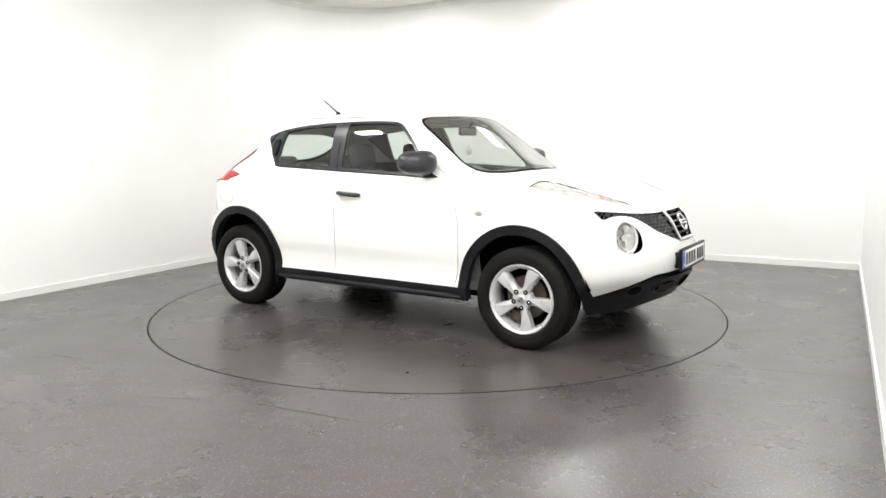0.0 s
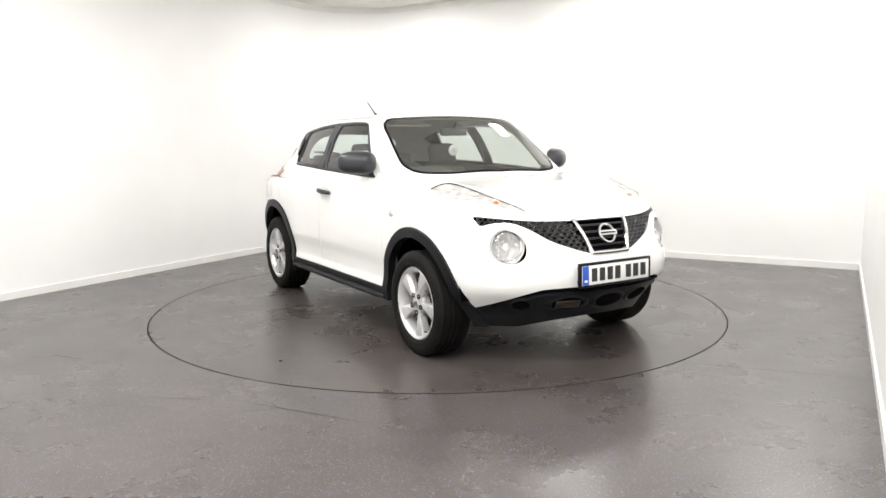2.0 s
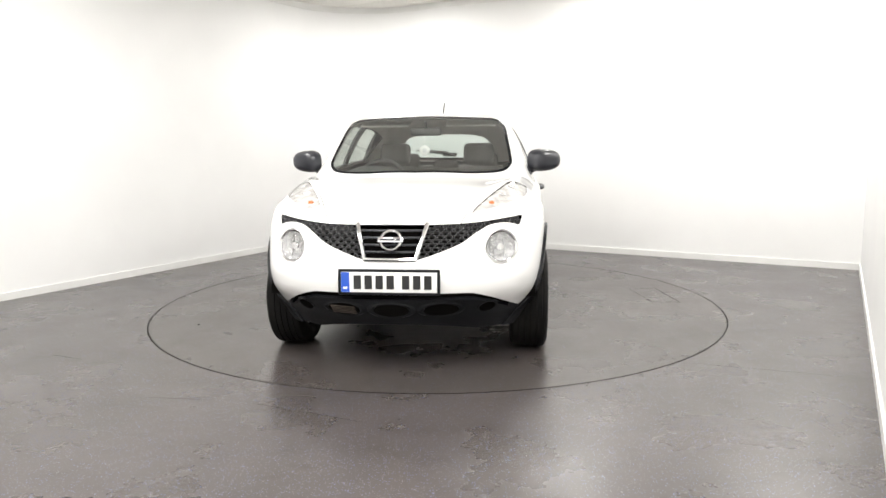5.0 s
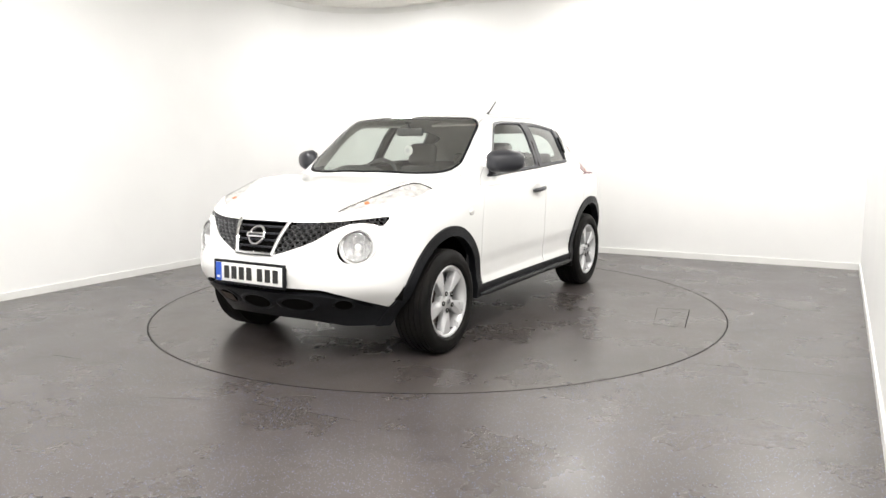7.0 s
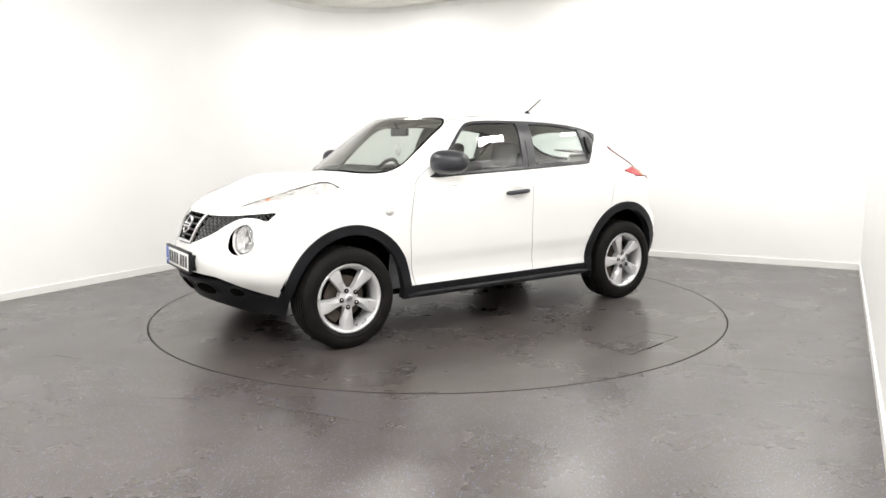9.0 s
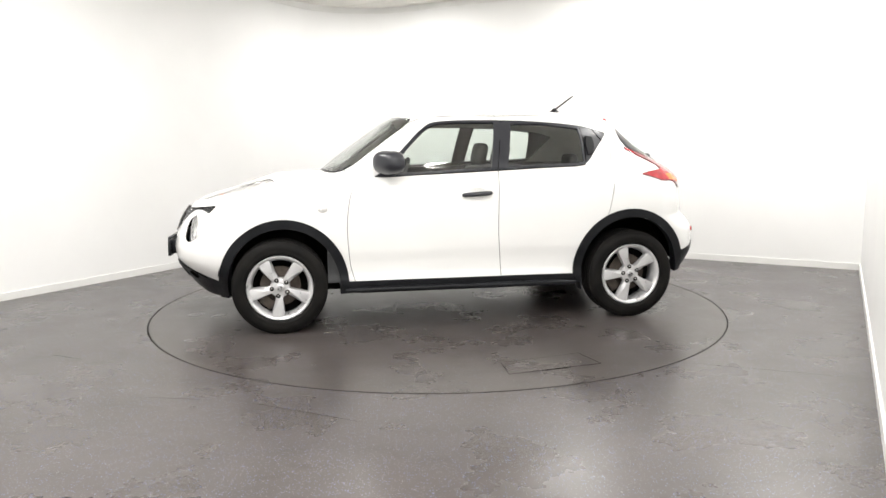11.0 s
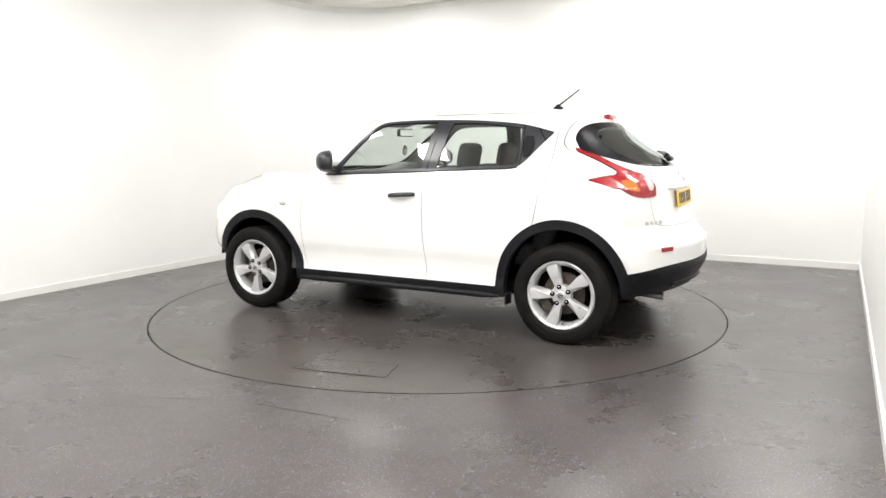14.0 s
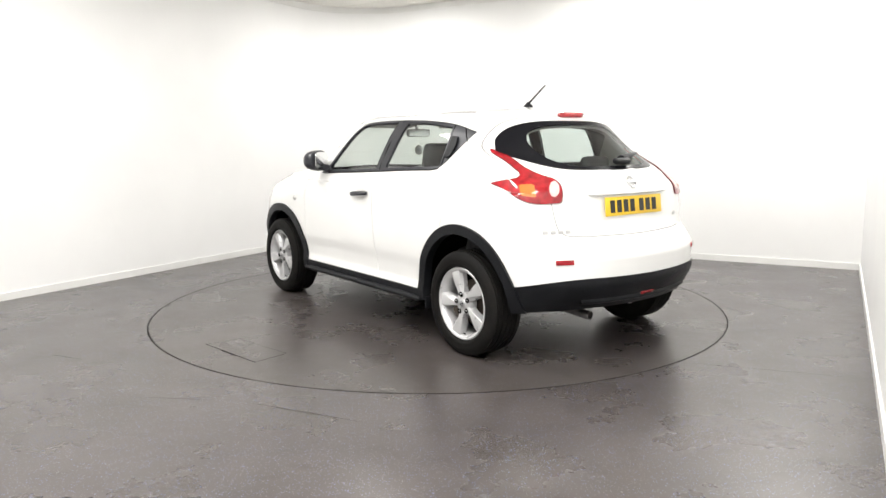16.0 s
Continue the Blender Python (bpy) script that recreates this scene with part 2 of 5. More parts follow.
# ---- the room ----
def room():
    # plan outline, clockwise from the front left, with the round back-left corner
    arc = [(U_LEFT + CORNER - CORNER * math.cos(a), V_BACK - CORNER + CORNER * math.sin(a))
           for a in (math.pi / 2 * i / 24 for i in range(25))]
    runs = [("wall_left", [(U_LEFT, V_FRONT)] + arc[:13], "plain white painted wall running into a rounded corner"),
            ("wall_back", arc[12:] + [(U_RIGHT - 0.04, V_BACK)], "plain white painted wall behind the turntable"),
            ("wall_right", [(U_RIGHT - 0.04, V_BACK), (U_RIGHT + 0.09, V_FRONT)], "plain white painted side wall"),
            ("wall_front", [(U_RIGHT + 0.09, V_FRONT), (U_LEFT, V_FRONT)], "plain white painted wall behind the camera")]

    def ribbon(pts, z0, z1, d0, d1, closed_out=False):
        """A band along a plan line, from d0 to d1 metres into the room."""
        n = len(pts)
        offs = []
        for i in range(n):
            a, b = pts[max(i - 1, 0)], pts[min(i + 1, n - 1)]
            t = Vector((b[0] - a[0], b[1] - a[1])).normalized()
            offs.append(Vector((t.y, -t.x)))
        vs, fs = [], []
        for (x, y), o in zip(pts, offs):
            for d, z in ((d0, z0), (d1, z0), (d1, z1), (d0, z1)):
                vs.append((x + o.x * d, y + o.y * d, z))
        for i in range(n - 1):
            for k in range(4):
                fs.append((4 * i + k, 4 * i + (k + 1) % 4, 4 * i + 4 + (k + 1) % 4, 4 * i + 4 + k))
        fs += [(3, 2, 1, 0), tuple(4 * (n - 1) + k for k in range(4))]
        return vs, fs

    for name, pts, label in runs:
        ob = new(name, mesh_of(name, *ribbon(pts, -0.1, CEILING, -0.12, 0.0), WALL, len(pts) > 3))
        ob.data.set_sharp_from_angle(angle=radians(30))
        ob.matrix_basis = ROOM
        tagged(ob, label, "wall", kind="structure")
    board = [("baseboard", runs[0][1]), ("baseboard", runs[1][1]), ("baseboard", runs[2][1]), ("baseboard", runs[3][1])]
    for name, pts in board:
        v, f = ribbon(pts, 0.0, 0.065, -0.01, 0.014)
        ob = new(name, mesh_of(name, v, f, PLASTIC_WHITE))
        ob.matrix_basis = ROOM
        tagged(ob, "low white plastic skirting along the wall", "skirting", kind="structure")
    # cornice
    for pts in (runs[0][1], runs[1][1], runs[2][1], runs[3][1]):
        v, f = ribbon(pts, CEILING - 0.075, CEILING + 0.01, -0.01, 0.012)
        ob = new("trim", mesh_of("trim", v, f, PLASTIC_WHITE))
        ob.matrix_basis = ROOM
        tagged(ob, "white glossy edge trim under the ceiling", "trim", kind="structure")
    # ceiling of tiles in a grid, one mesh
    vs, fs = [], []

    def cuboid(x0, x1, y0, y1, z0, z1):
        b = len(vs)
        vs.extend([(x, y, z) for z in (z0, z1) for x, y in ((x0, y0), (x1, y0), (x1, y1), (x0, y1))])
        fs.extend([tuple(b + k for k in q) for q in ((3, 2, 1, 0), (4, 5, 6, 7), (0, 1, 5, 4), (1, 2, 6, 5), (2, 3, 7, 6), (3, 0, 4, 7))])
    step = 1.2
    u = U_LEFT
    while u < U_RIGHT:
        v = V_FRONT
        while v < V_BACK:
            cuboid(u + 0.008, min(u + step, U_RIGHT) - 0.008, v + 0.008, min(v + step, V_BACK) - 0.008, CEILING, CEILING + 0.02)
            v += step
        u += step
    cuboid(U_LEFT - 0.1, U_RIGHT + 0.1, V_FRONT - 0.1, V_BACK + 0.1, CEILING + 0.012, CEILING + 0.06)
    ob = new("ceiling", mesh_of("ceiling", vs, fs, TILE))
    ob.matrix_basis = ROOM
    tagged(ob, "off-white suspended ceiling of large tiles", "ceiling", kind="structure")
    # light panels, most of them unseen and added to fill the light
    for u, v in PANELS:
        e = empty("ceiling_light", None, ROOM @ pose(u, v, CEILING - 0.02))
        tagged(e, "square white light panel set in the ceiling", "ceiling light", "ceiling lights")
        fr = joined(box(0.46, 0.02, 0.02, at=(0, 0.22, 0.01)), box(0.46, 0.02, 0.02, at=(0, -0.22, 0.01)),
                    box(0.02, 0.42, 0.02, at=(0.22, 0, 0.01)), box(0.02, 0.42, 0.02, at=(-0.22, 0, 0.01)))
        part("frame", fr, PLASTIC_WHITE, e, smooth=False)
        part("diffuser", box(0.415, 0.415, 0.006, at=(0, 0, 0.012)), glow, e, smooth=False)

    # floor with the round hole of the turntable
    n = 160
    R = TABLE_R + 0.004
    ring = [(R * math.cos(2 * math.pi * i / n), R * math.sin(2 * math.pi * i / n)) for i in range(n)]
    inv = ROOM.inverted()
    rim = []
    for x, y in ring:
        p = inv @ Vector((x, y, 0))
        # onto the room's rectangle
        k = min((U_RIGHT + 0.1) / p.x if p.x > 0 else (U_LEFT - 0.1) / p.x if p.x < 0 else 1e9,
                (V_BACK + 0.1) / p.y if p.y > 0 else (V_FRONT - 0.1) / p.y if p.y < 0 else 1e9)
        o = ROOM @ Vector((p.x * k, p.y * k, 0))
        rim.append((o.x, o.y))
    corners = [ROOM @ Vector((a, b, 0)) for a, b in ((U_RIGHT + 0.1, V_BACK + 0.1), (U_LEFT - 0.1, V_BACK + 0.1), (U_LEFT - 0.1, V_FRONT - 0.1), (U_RIGHT + 0.1, V_FRONT - 0.1))]
    vs = [(x, y, 0) for x, y in ring] + [(x, y, 0) for x, y in rim] + [(x, y, -0.05) for x, y in ring] + [tuple(c) for c in corners]
    fs = []
    for i in range(n):
        j = (i + 1) % n
        fs.append((i, n + i, n + j, j))
        fs.append((i, j, 2 * n + j, 2 * n + i))
        a, b = inv @ Vector((*rim[i], 0)), inv @ Vector((*rim[j], 0))
        if abs(a.x - b.x) > 1e-4 and abs(a.y - b.y) > 1e-4:
            c = min(range(4), key=lambda q: (corners[q] - Vector((*rim[i], 0))).length)
            fs.append((n + i, 3 * n + c, n + j))
    ob = new("floor", mesh_of("floor", vs, fs, FLOOR))
    tagged(ob, "dark grey speckled vinyl floor, scuffed and slightly glossy", "floor", kind="structure")
    pit = lathe([(0, -0.05), (TABLE_R + 0.03, -0.05)], 96, "Z")
    ob = part("floor_pit", pit, GROOVE, None, smooth=False)
    tagged(ob, "dark bed under the turntable", "floor", kind="structure")


room()


def turntable():
    e = empty("turntable")
    tagged(e, "round motor turntable covered in dark scuffed vinyl", "turntable")
    R = TABLE_R - 0.004
    part("deck", lathe([(0, 0), (R, 0), (R, -0.045), (0, -0.045)], 160, "Z"), DECK, e, smooth=False)
    part("edge_ring", lathe([(R - 0.003, 0.0012), (R + 0.001, 0.0012), (R + 0.001, -0.03), (R - 0.004, -0.03), (R - 0.004, 0.0015)], 160, "Z"), RING, e)
    return e


TABLE = turntable()


# ---- the car: a smooth skin from a few profile lines, cut into panels ----
# car space: x forward, y to its left, z up, origin on the ground between the axles
AXLE, HUB_Z, TRACK = 1.265, 0.322, 0.775


def curve(table):
    """A smooth curve through (place, value) pairs."""
    t = sorted(table)
    xs, ys = np.array([a for a, _ in t], float), np.array([b for _, b in t], float)
    d = np.diff(ys) / np.diff(xs)
    m = np.zeros(len(xs))
    m[0], m[-1] = d[0], d[-1]
    for i in range(1, len(xs) - 1):
        m[i] = 0 if d[i - 1] * d[i] <= 0 else 2 * d[i - 1] * d[i] / (d[i - 1] + d[i])

    def at(v):
        v = np.clip(v, xs[0], xs[-1])
        i = np.clip(np.searchsorted(xs, v) - 1, 0, len(xs) - 2)
        h = xs[i + 1] - xs[i]
        s = (v - xs[i]) / h
        return ((2 * s ** 3 - 3 * s ** 2 + 1) * ys[i] + (s ** 3 - 2 * s ** 2 + s) * h * m[i]
                + (3 * s ** 2 - 2 * s ** 3) * ys[i + 1] + (s ** 3 - s ** 2) * h * m[i + 1])
    return at


def ease(v, a, b):
    s = np.clip((v - a) / (b - a), 0, 1)
    return s * s * (3 - 2 * s)


def smax(a, b, k):
    h = np.maximum(k - np.abs(a - b), 0) / k
    return np.maximum(a, b) + h * h * k / 4


top_line = curve([(2.3, 0.62), (2.05, 0.82), (1.95, 0.872), (1.85, 0.905), (1.7, 0.948), (1.5, 0.990), (1.3, 1.026), (1.1, 1.055), (1.0, 1.073), (0.965, 1.095),
                  (0.92, 1.135), (0.7, 1.300), (0.5, 1.440), (0.43, 1.478), (0.34, 1.500), (0.2, 1.513), (0.0, 1.524), (-0.3, 1.535), (-0.6, 1.538), (-0.95, 1.530), (-1.25, 1.498), (-1.5, 1.46), (-1.9, 1.39), (-2.3, 1.29)])
nose_line = curve([(0.0, 1.80), (0.20, 1.88), (0.30, 1.955), (0.38, 2.015), (0.46, 2.052), (0.55, 2.065), (0.64, 2.045), (0.70, 2.02), (0.77, 1.995), (0.85, 1.96), (0.95, 1.90), (1.2, 1.75), (1.6, 1.5)])
tail_line = curve([(0.0, 1.80), (0.30, 1.90), (0.40, 1.97), (0.50, 2.01), (0.62, 2.01), (0.70, 1.965), (0.76, 1.90), (0.85, 1.865), (1.0, 1.85), (1.10, 1.80), (1.14, 1.755), (1.30, 1.53), (1.44, 1.36), (1.56, 1.23)])
tail_bow = curve([(0.2, 0.36), (0.7, 0.36), (0.85, 0.27), (1.0, 0.30), (1.12, 0.56), (1.22, 0.72), (1.4, 0.66), (1.6, 0.6)])
plan_line = curve([(2.2, 0.74), (1.9, 0.775), (1.7, 0.81), (1.5, 0.838), (1.265, 0.852), (1.0, 0.848), (0.6, 0.846), (0.0, 0.850), (-0.5, 0.856), (-0.9, 0.868), (-1.25, 0.872), (-1.5, 0.852), (-1.8, 0.80), (-2.1, 0.72)])
side_line = curve([(0.1, -0.05), (0.25, -0.032), (0.34, -0.018), (0.40, -0.0265), (0.47, -0.0225), (0.56, -0.008), (0.70, 0.0), (0.86, 0.006), (0.95, 0.002), (1.02, -0.012), (1.08, -0.036), (1.12, -0.056)])
cabin_line = curve([(1.2, 0.86), (0.8, 0.755), (0.6, 0.752), (0.4, 0.772), (0.15, 0.792), (-0.2, 0.800), (-0.6, 0.795), (-0.9, 0.775), (-1.15, 0.735), (-1.4, 0.69), (-1.8, 0.62)])


def solid(p):
    """Below zero inside the body."""
    x, y, z = p[..., 0], np.abs(p[..., 1]), p[..., 2]
    # sides, with haunches over the wheels and the cabin leaning in
    low = plan_line(x) + side_line(z)
    low = low - 0.16 * ease(z, 0.93, 1.15) * ease(-x, 1.0, 1.75)
    low = low - 0.05 * ease(z, 0.90, 1.06) * ease(x, 0.9, 1.5)
    cabin = cabin_line(x) - 0.47 * (z - 1.12) - 0.22 * np.maximum(z - 1.3, 0) ** 1.5
    g1 = y - np.where(z > 1.0, -smax(-low, -cabin, 0.03), low)
    # roof, screen and bonnet
    bow = 0.35 * ease(x, 1.35, 0.95) * ease(x, -0.25, 0.25)
    crown = 0.0 + 0.10 * ease(x, 0.3, -0.4)
    ridge = 0.052 * np.exp(-((y - (0.70 - 0.30 * np.maximum(x - 1.1, 0))) / 0.13) ** 2) * ease(x, 0.75, 1.05) * ease(x, 1.78, 1.28)
    g2 = (z - (top_line(x + bow * y * y) - crown * y * y * ease(x, 1.1, 0.9) - 0.05 * y * y + ridge)) * 0.8
    # nose and tail
    g3 = x - (nose_line(z) - (0.40 + 0.20 * ease(z, 0.50, 0.32)) * y ** 2 - 0.42 * y ** 6)
    g4 = -(tail_line(z) - tail_bow(z) * y ** 2 - 0.25 * y ** 6) - x
    g4 = g4 * (1 - 0.3 * ease(z, 1.1, 1.2))
    f = smax(g1, g2, 0.10 + 0.06 * ease(x, 0.9, 1.2))
    f = smax(f, g3, 0.10)
    return smax(f, g4, 0.07)


def skin_grid():
    """Half the body (y >= 0): points, normals, triangles."""
    el = np.radians(np.concatenate([np.linspace(90, 50, 42, endpoint=False), np.linspace(50, 0, 74, endpoint=False), np.linspace(0, -42, 58)]))
    rows = []
    X0, X1, Z0 = -1.30, 1.45, 0.74
    for a in np.linspace(0, 90, 64, endpoint=False):
        rows.append((X1, radians(a)))
    for x in np.linspace(X1, X0, 200, endpoint=False):
        rows.append((x, math.pi / 2))
    for a in np.linspace(90, 180, 74):
        rows.append((X0, radians(a)))
    o = np.array([[(x, 0, Z0) for _ in el] for x, _ in rows])
    d = np.array([[(math.cos(a) * math.cos(e), math.sin(a) * math.cos(e), math.sin(e)) for e in el] for _, a in rows])
    lo, hi = np.full(o.shape[:2], 0.05), np.full(o.shape[:2], 1.9)
    for _ in range(26):
        mid = (lo + hi) / 2
        inside = solid(o + d * mid[..., None]) < 0
        lo, hi = np.where(inside, mid, lo), np.where(inside, hi, mid)
    p = o + d * lo[..., None]
    h = 1e-3
    n = np.stack([solid(p + np.eye(3)[k] * h) - solid(p - np.eye(3)[k] * h) for k in range(3)], -1)
    n[np.abs(p[..., 1]) < 1e-4, 1] = 0
    n /= np.linalg.norm(n, axis=-1, keepdims=True)
    a, b = p.shape[:2]
    i = np.arange(a * b).reshape(a, b)
    q = np.stack([i[:-1, :-1], i[1:, :-1], i[1:, 1:], i[:-1, 1:]], -1).reshape(-1, 4)
    t = np.concatenate([q[:, [0, 2, 1]], q[:, [0, 3, 2]]])
    p, n = p.reshape(-1, 3), n.reshape(-1, 3)
    area = np.linalg.norm(np.cross(p[t[:, 1]] - p[t[:, 0]], p[t[:, 2]] - p[t[:, 0]]), axis=1)
    t = t[area > 1e-9]
    face = np.cross(p[t[:, 1]] - p[t[:, 0]], p[t[:, 2]] - p[t[:, 0]])
    if (face * n[t[:, 0]]).sum() < 0:
        t = t[:, ::-1]
    return tidy((p, n, t))


def tidy(s):
    p, n, t = s
    used, inv = np.unique(t, return_inverse=True)
    return p[used], n[used], inv.reshape(-1, 3)


def cut(s, field):
    """Splits a skin along field = 0: the part below zero and the part above."""
    p, n, t = s
    if not len(t):
        return s, s
    f = field(p, n)
    f = np.where(np.abs(f) < 1e-6, 1e-6, f)
    neg = f[t] < 0
    k = neg.sum(1)
    below, above = [t[k == 3]], [t[k == 0]]
    P, N, new_at = [p], [n], {}
    count = len(p)
    for tri, side, want in ((t[k == 1], neg[k == 1], True), (t[k == 2], neg[k == 2], False)):
        if not len(tri):
            continue
        lone = np.argmax(side == want, axis=1)
        r = np.arange(len(tri))
        a, b, c = tri[r, lone], tri[r, (lone + 1) % 3], tri[r, (lone + 2) % 3]
        ids = []
        for u, v in ((a, b), (a, c)):
            lo, hi = np.minimum(u, v), np.maximum(u, v)
            key = lo.astype(np.int64) * (len(p) + 1) + hi
            uniq, first, inv = np.unique(key, return_index=True, return_inverse=True)
            w = (f[lo[first]] / (f[lo[first]] - f[hi[first]]))[:, None]
            P.append(p[lo[first]] * (1 - w) + p[hi[first]] * w)
            N.append(n[lo[first]] * (1 - w) + n[hi[first]] * w)
            ids.append(count + inv)
            count += len(uniq)
        ab, ac = ids
        one = np.stack([a, ab, ac], 1)
        two = np.concatenate([np.stack([ab, b, c], 1), np.stack([ab, c, ac], 1)])
        (below if want else above).append(one)
        (above if want else below).append(two)
    P, N = np.concatenate(P), np.concatenate(N)
    N = N / np.linalg.norm(N, axis=1, keepdims=True)
    # weld the points that both passes made on one edge
    key = np.round(P * 2e5).astype(np.int64)
    _, first, inv = np.unique(key, axis=0, return_index=True, return_inverse=True)
    inv = inv.reshape(-1)
    P, N = P[first], N[first]
    out = []
    for part_t in (below, above):
        q = inv[np.concatenate(part_t)]
        q = q[(q[:, 0] != q[:, 1]) & (q[:, 1] != q[:, 2]) & (q[:, 0] != q[:, 2])]
        out.append(tidy((P, N, q)))
    return out


def rounded(points, per=6, closed=True):
    """A smooth closed outline through points; a third value of 1 keeps a corner sharp."""
    n = len(points)
    out = []
    for i in range(n):
        p1, p2 = np.array(points[i][:2], float), np.array(points[(i + 1) % n][:2], float)
        s1 = len(points[i]) > 2
        s2 = len(points[(i + 1) % n]) > 2
        p0, p3 = np.array(points[i - 1][:2], float), np.array(points[(i + 2) % n][:2], float)
        d = np.linalg.norm(p2 - p1)
        m1 = (p2 - p1) if s1 else (p2 - p0) * d / (d + np.linalg.norm(p1 - p0) + 1e-9)
        m2 = (p2 - p1) if s2 else (p3 - p1) * d / (d + np.linalg.norm(p3 - p2) + 1e-9)
        for k in range(per):
            s = k / per
            out.append((2 * s ** 3 - 3 * s ** 2 + 1) * p1 + (s ** 3 - 2 * s ** 2 + s) * m1 + (3 * s ** 2 - 2 * s ** 3) * p2 + (s ** 3 - s ** 2) * m2)
    return np.array(out)


def inside_of(outline, a, b, where):
    """A field: distance to an outline drawn on the axes a, b (below zero inside), held where where(p, n)."""
    o = np.asarray(outline)
    e = np.roll(o, -1, 0) - o

    def field(p, n):
        q = np.stack([a(p), b(p)], 1)
        ok = where(p, n)
        lo, hi = o.min(0) - 0.05, o.max(0) + 0.05
        near = ok & (q > lo).all(1) & (q < hi).all(1)
        f = np.full(len(p), 0.05)
        w = q[near][:, None, :] - o[None]
        s = np.clip((w * e).sum(-1) / np.maximum((e * e).sum(-1), 1e-12), 0, 1)
        d = np.linalg.norm(w - s[..., None] * e, axis=-1).min(1)
        y0, y1 = o[:, 1], np.roll(o[:, 1], -1)
        qy = q[near][:, 1][:, None]
        cross = ((y0 <= qy) != (y1 <= qy)) & (q[near][:, 0][:, None] < o[:, 0] + (qy - y0) / np.where(y1 == y0, 1e-9, y1 - y0) * e[:, 0])
        f[near] = np.where(cross.sum(1) % 2 == 1, -d, d)
        return f
    return field


AX, AY, AZ = (lambda p: p[:, 0]), (lambda p: p[:, 1]), (lambda p: p[:, 2])
DIAG = lambda p: p[:, 0] + p[:, 1]


def grown(field, by):
    return lambda p, n: field(p, n) - by


def islands(s):
    """The separate pieces of a skin."""
    p, n, t = s
    lab = np.arange(len(p))
    for _ in range(4000):
        m = lab[t].min(1)
        new_lab = lab.copy()
        for k in range(3):
            np.minimum.at(new_lab, t[:, k], m)
        new_lab = new_lab[new_lab]
        if (new_lab == lab).all():
            break
        lab = new_lab
    return [tidy((p, n, t[lab[t[:, 0]] == v])) for v in np.unique(lab[t[:, 0]]) if (lab[t[:, 0]] == v).sum() > 12]


def rim_edges(t):
    e = np.concatenate([t[:, [0, 1]], t[:, [1, 2]], t[:, [2, 0]]])
    key = np.sort(e, 1)
    _, first, cnt = np.unique(key, axis=0, return_index=True, return_counts=True)
    return e[first[cnt == 1]]


def panel(name, s, mat, parent, label="", lift=0.0, lip=0.0, side=0, mirror=0):
    """Links a piece of skin. lift: out along its normals; lip: depth of the rim turned inwards.
    side: +1 left half, -1 right half, 0 both halves in one mesh."""
    p, n, t = s
    P, N, T = [], [], []
    base = p + n * lift
    edge = rim_edges(t) if lip else None
    for sg in ((1, -1) if side == 0 else (side,)):
        flip = np.array([1, sg, 1])
        off = sum(len(a) for a in P)
        P.append(base * flip)
        N.append(n * flip)
        T.append((t if sg > 0 else t[:, ::-1]) + off)
        if lip:
            e = edge
            if side == 0:
                e = e[~((np.abs(p[e[:, 0], 1]) < 1e-4) & (np.abs(p[e[:, 1], 1]) < 1e-4))]
            a, b = base[e[:, 0]], base[e[:, 1]]
            c, d = b - n[e[:, 1]] * lip, a - n[e[:, 0]] * lip
            out = np.cross(b - a, n[e[:, 0]])
            out /= np.maximum(np.linalg.norm(out, axis=1, keepdims=True), 1e-9)
            off = sum(len(x) for x in P)
            k = len(e)
            P.append(np.concatenate([a, b, c, d]) * flip)
            N.append(np.concatenate([out] * 4) * flip)
            i = np.arange(k) + off
            q = np.concatenate([np.stack([i + k, i, i + 3 * k], 1), np.stack([i + k, i + 3 * k, i + 2 * k], 1)])
            T.append(q if sg > 0 else q[:, ::-1])
    P, N, T = np.concatenate(P), np.concatenate(N), np.concatenate(T)
    me = bpy.data.meshes.new(name)
    me.from_pydata(P.tolist(), [], T.tolist())
    me.materials.append(mat)
    me.polygons.foreach_set("use_smooth", [True] * len(me.polygons))
    me.update()
    me.normals_split_custom_set_from_vertices(N.tolist())
    ob = new(name, me)
    ob.parent = parent
    if label:
        tagged(ob, label)
    return ob


CAR = empty("car")
tagged(CAR, "white five-door car with black wheel arches on the turntable", "car")
SIDES = ((1, "left"), (-1, "right"))


BONNET_LAMP = [(1.255, 0.742, 1), (1.325, 0.642), (1.45, 0.578), (1.62, 0.497), (1.812, 0.425, 1), (1.715, 0.560), (1.60, 0.664), (1.45, 0.732)]


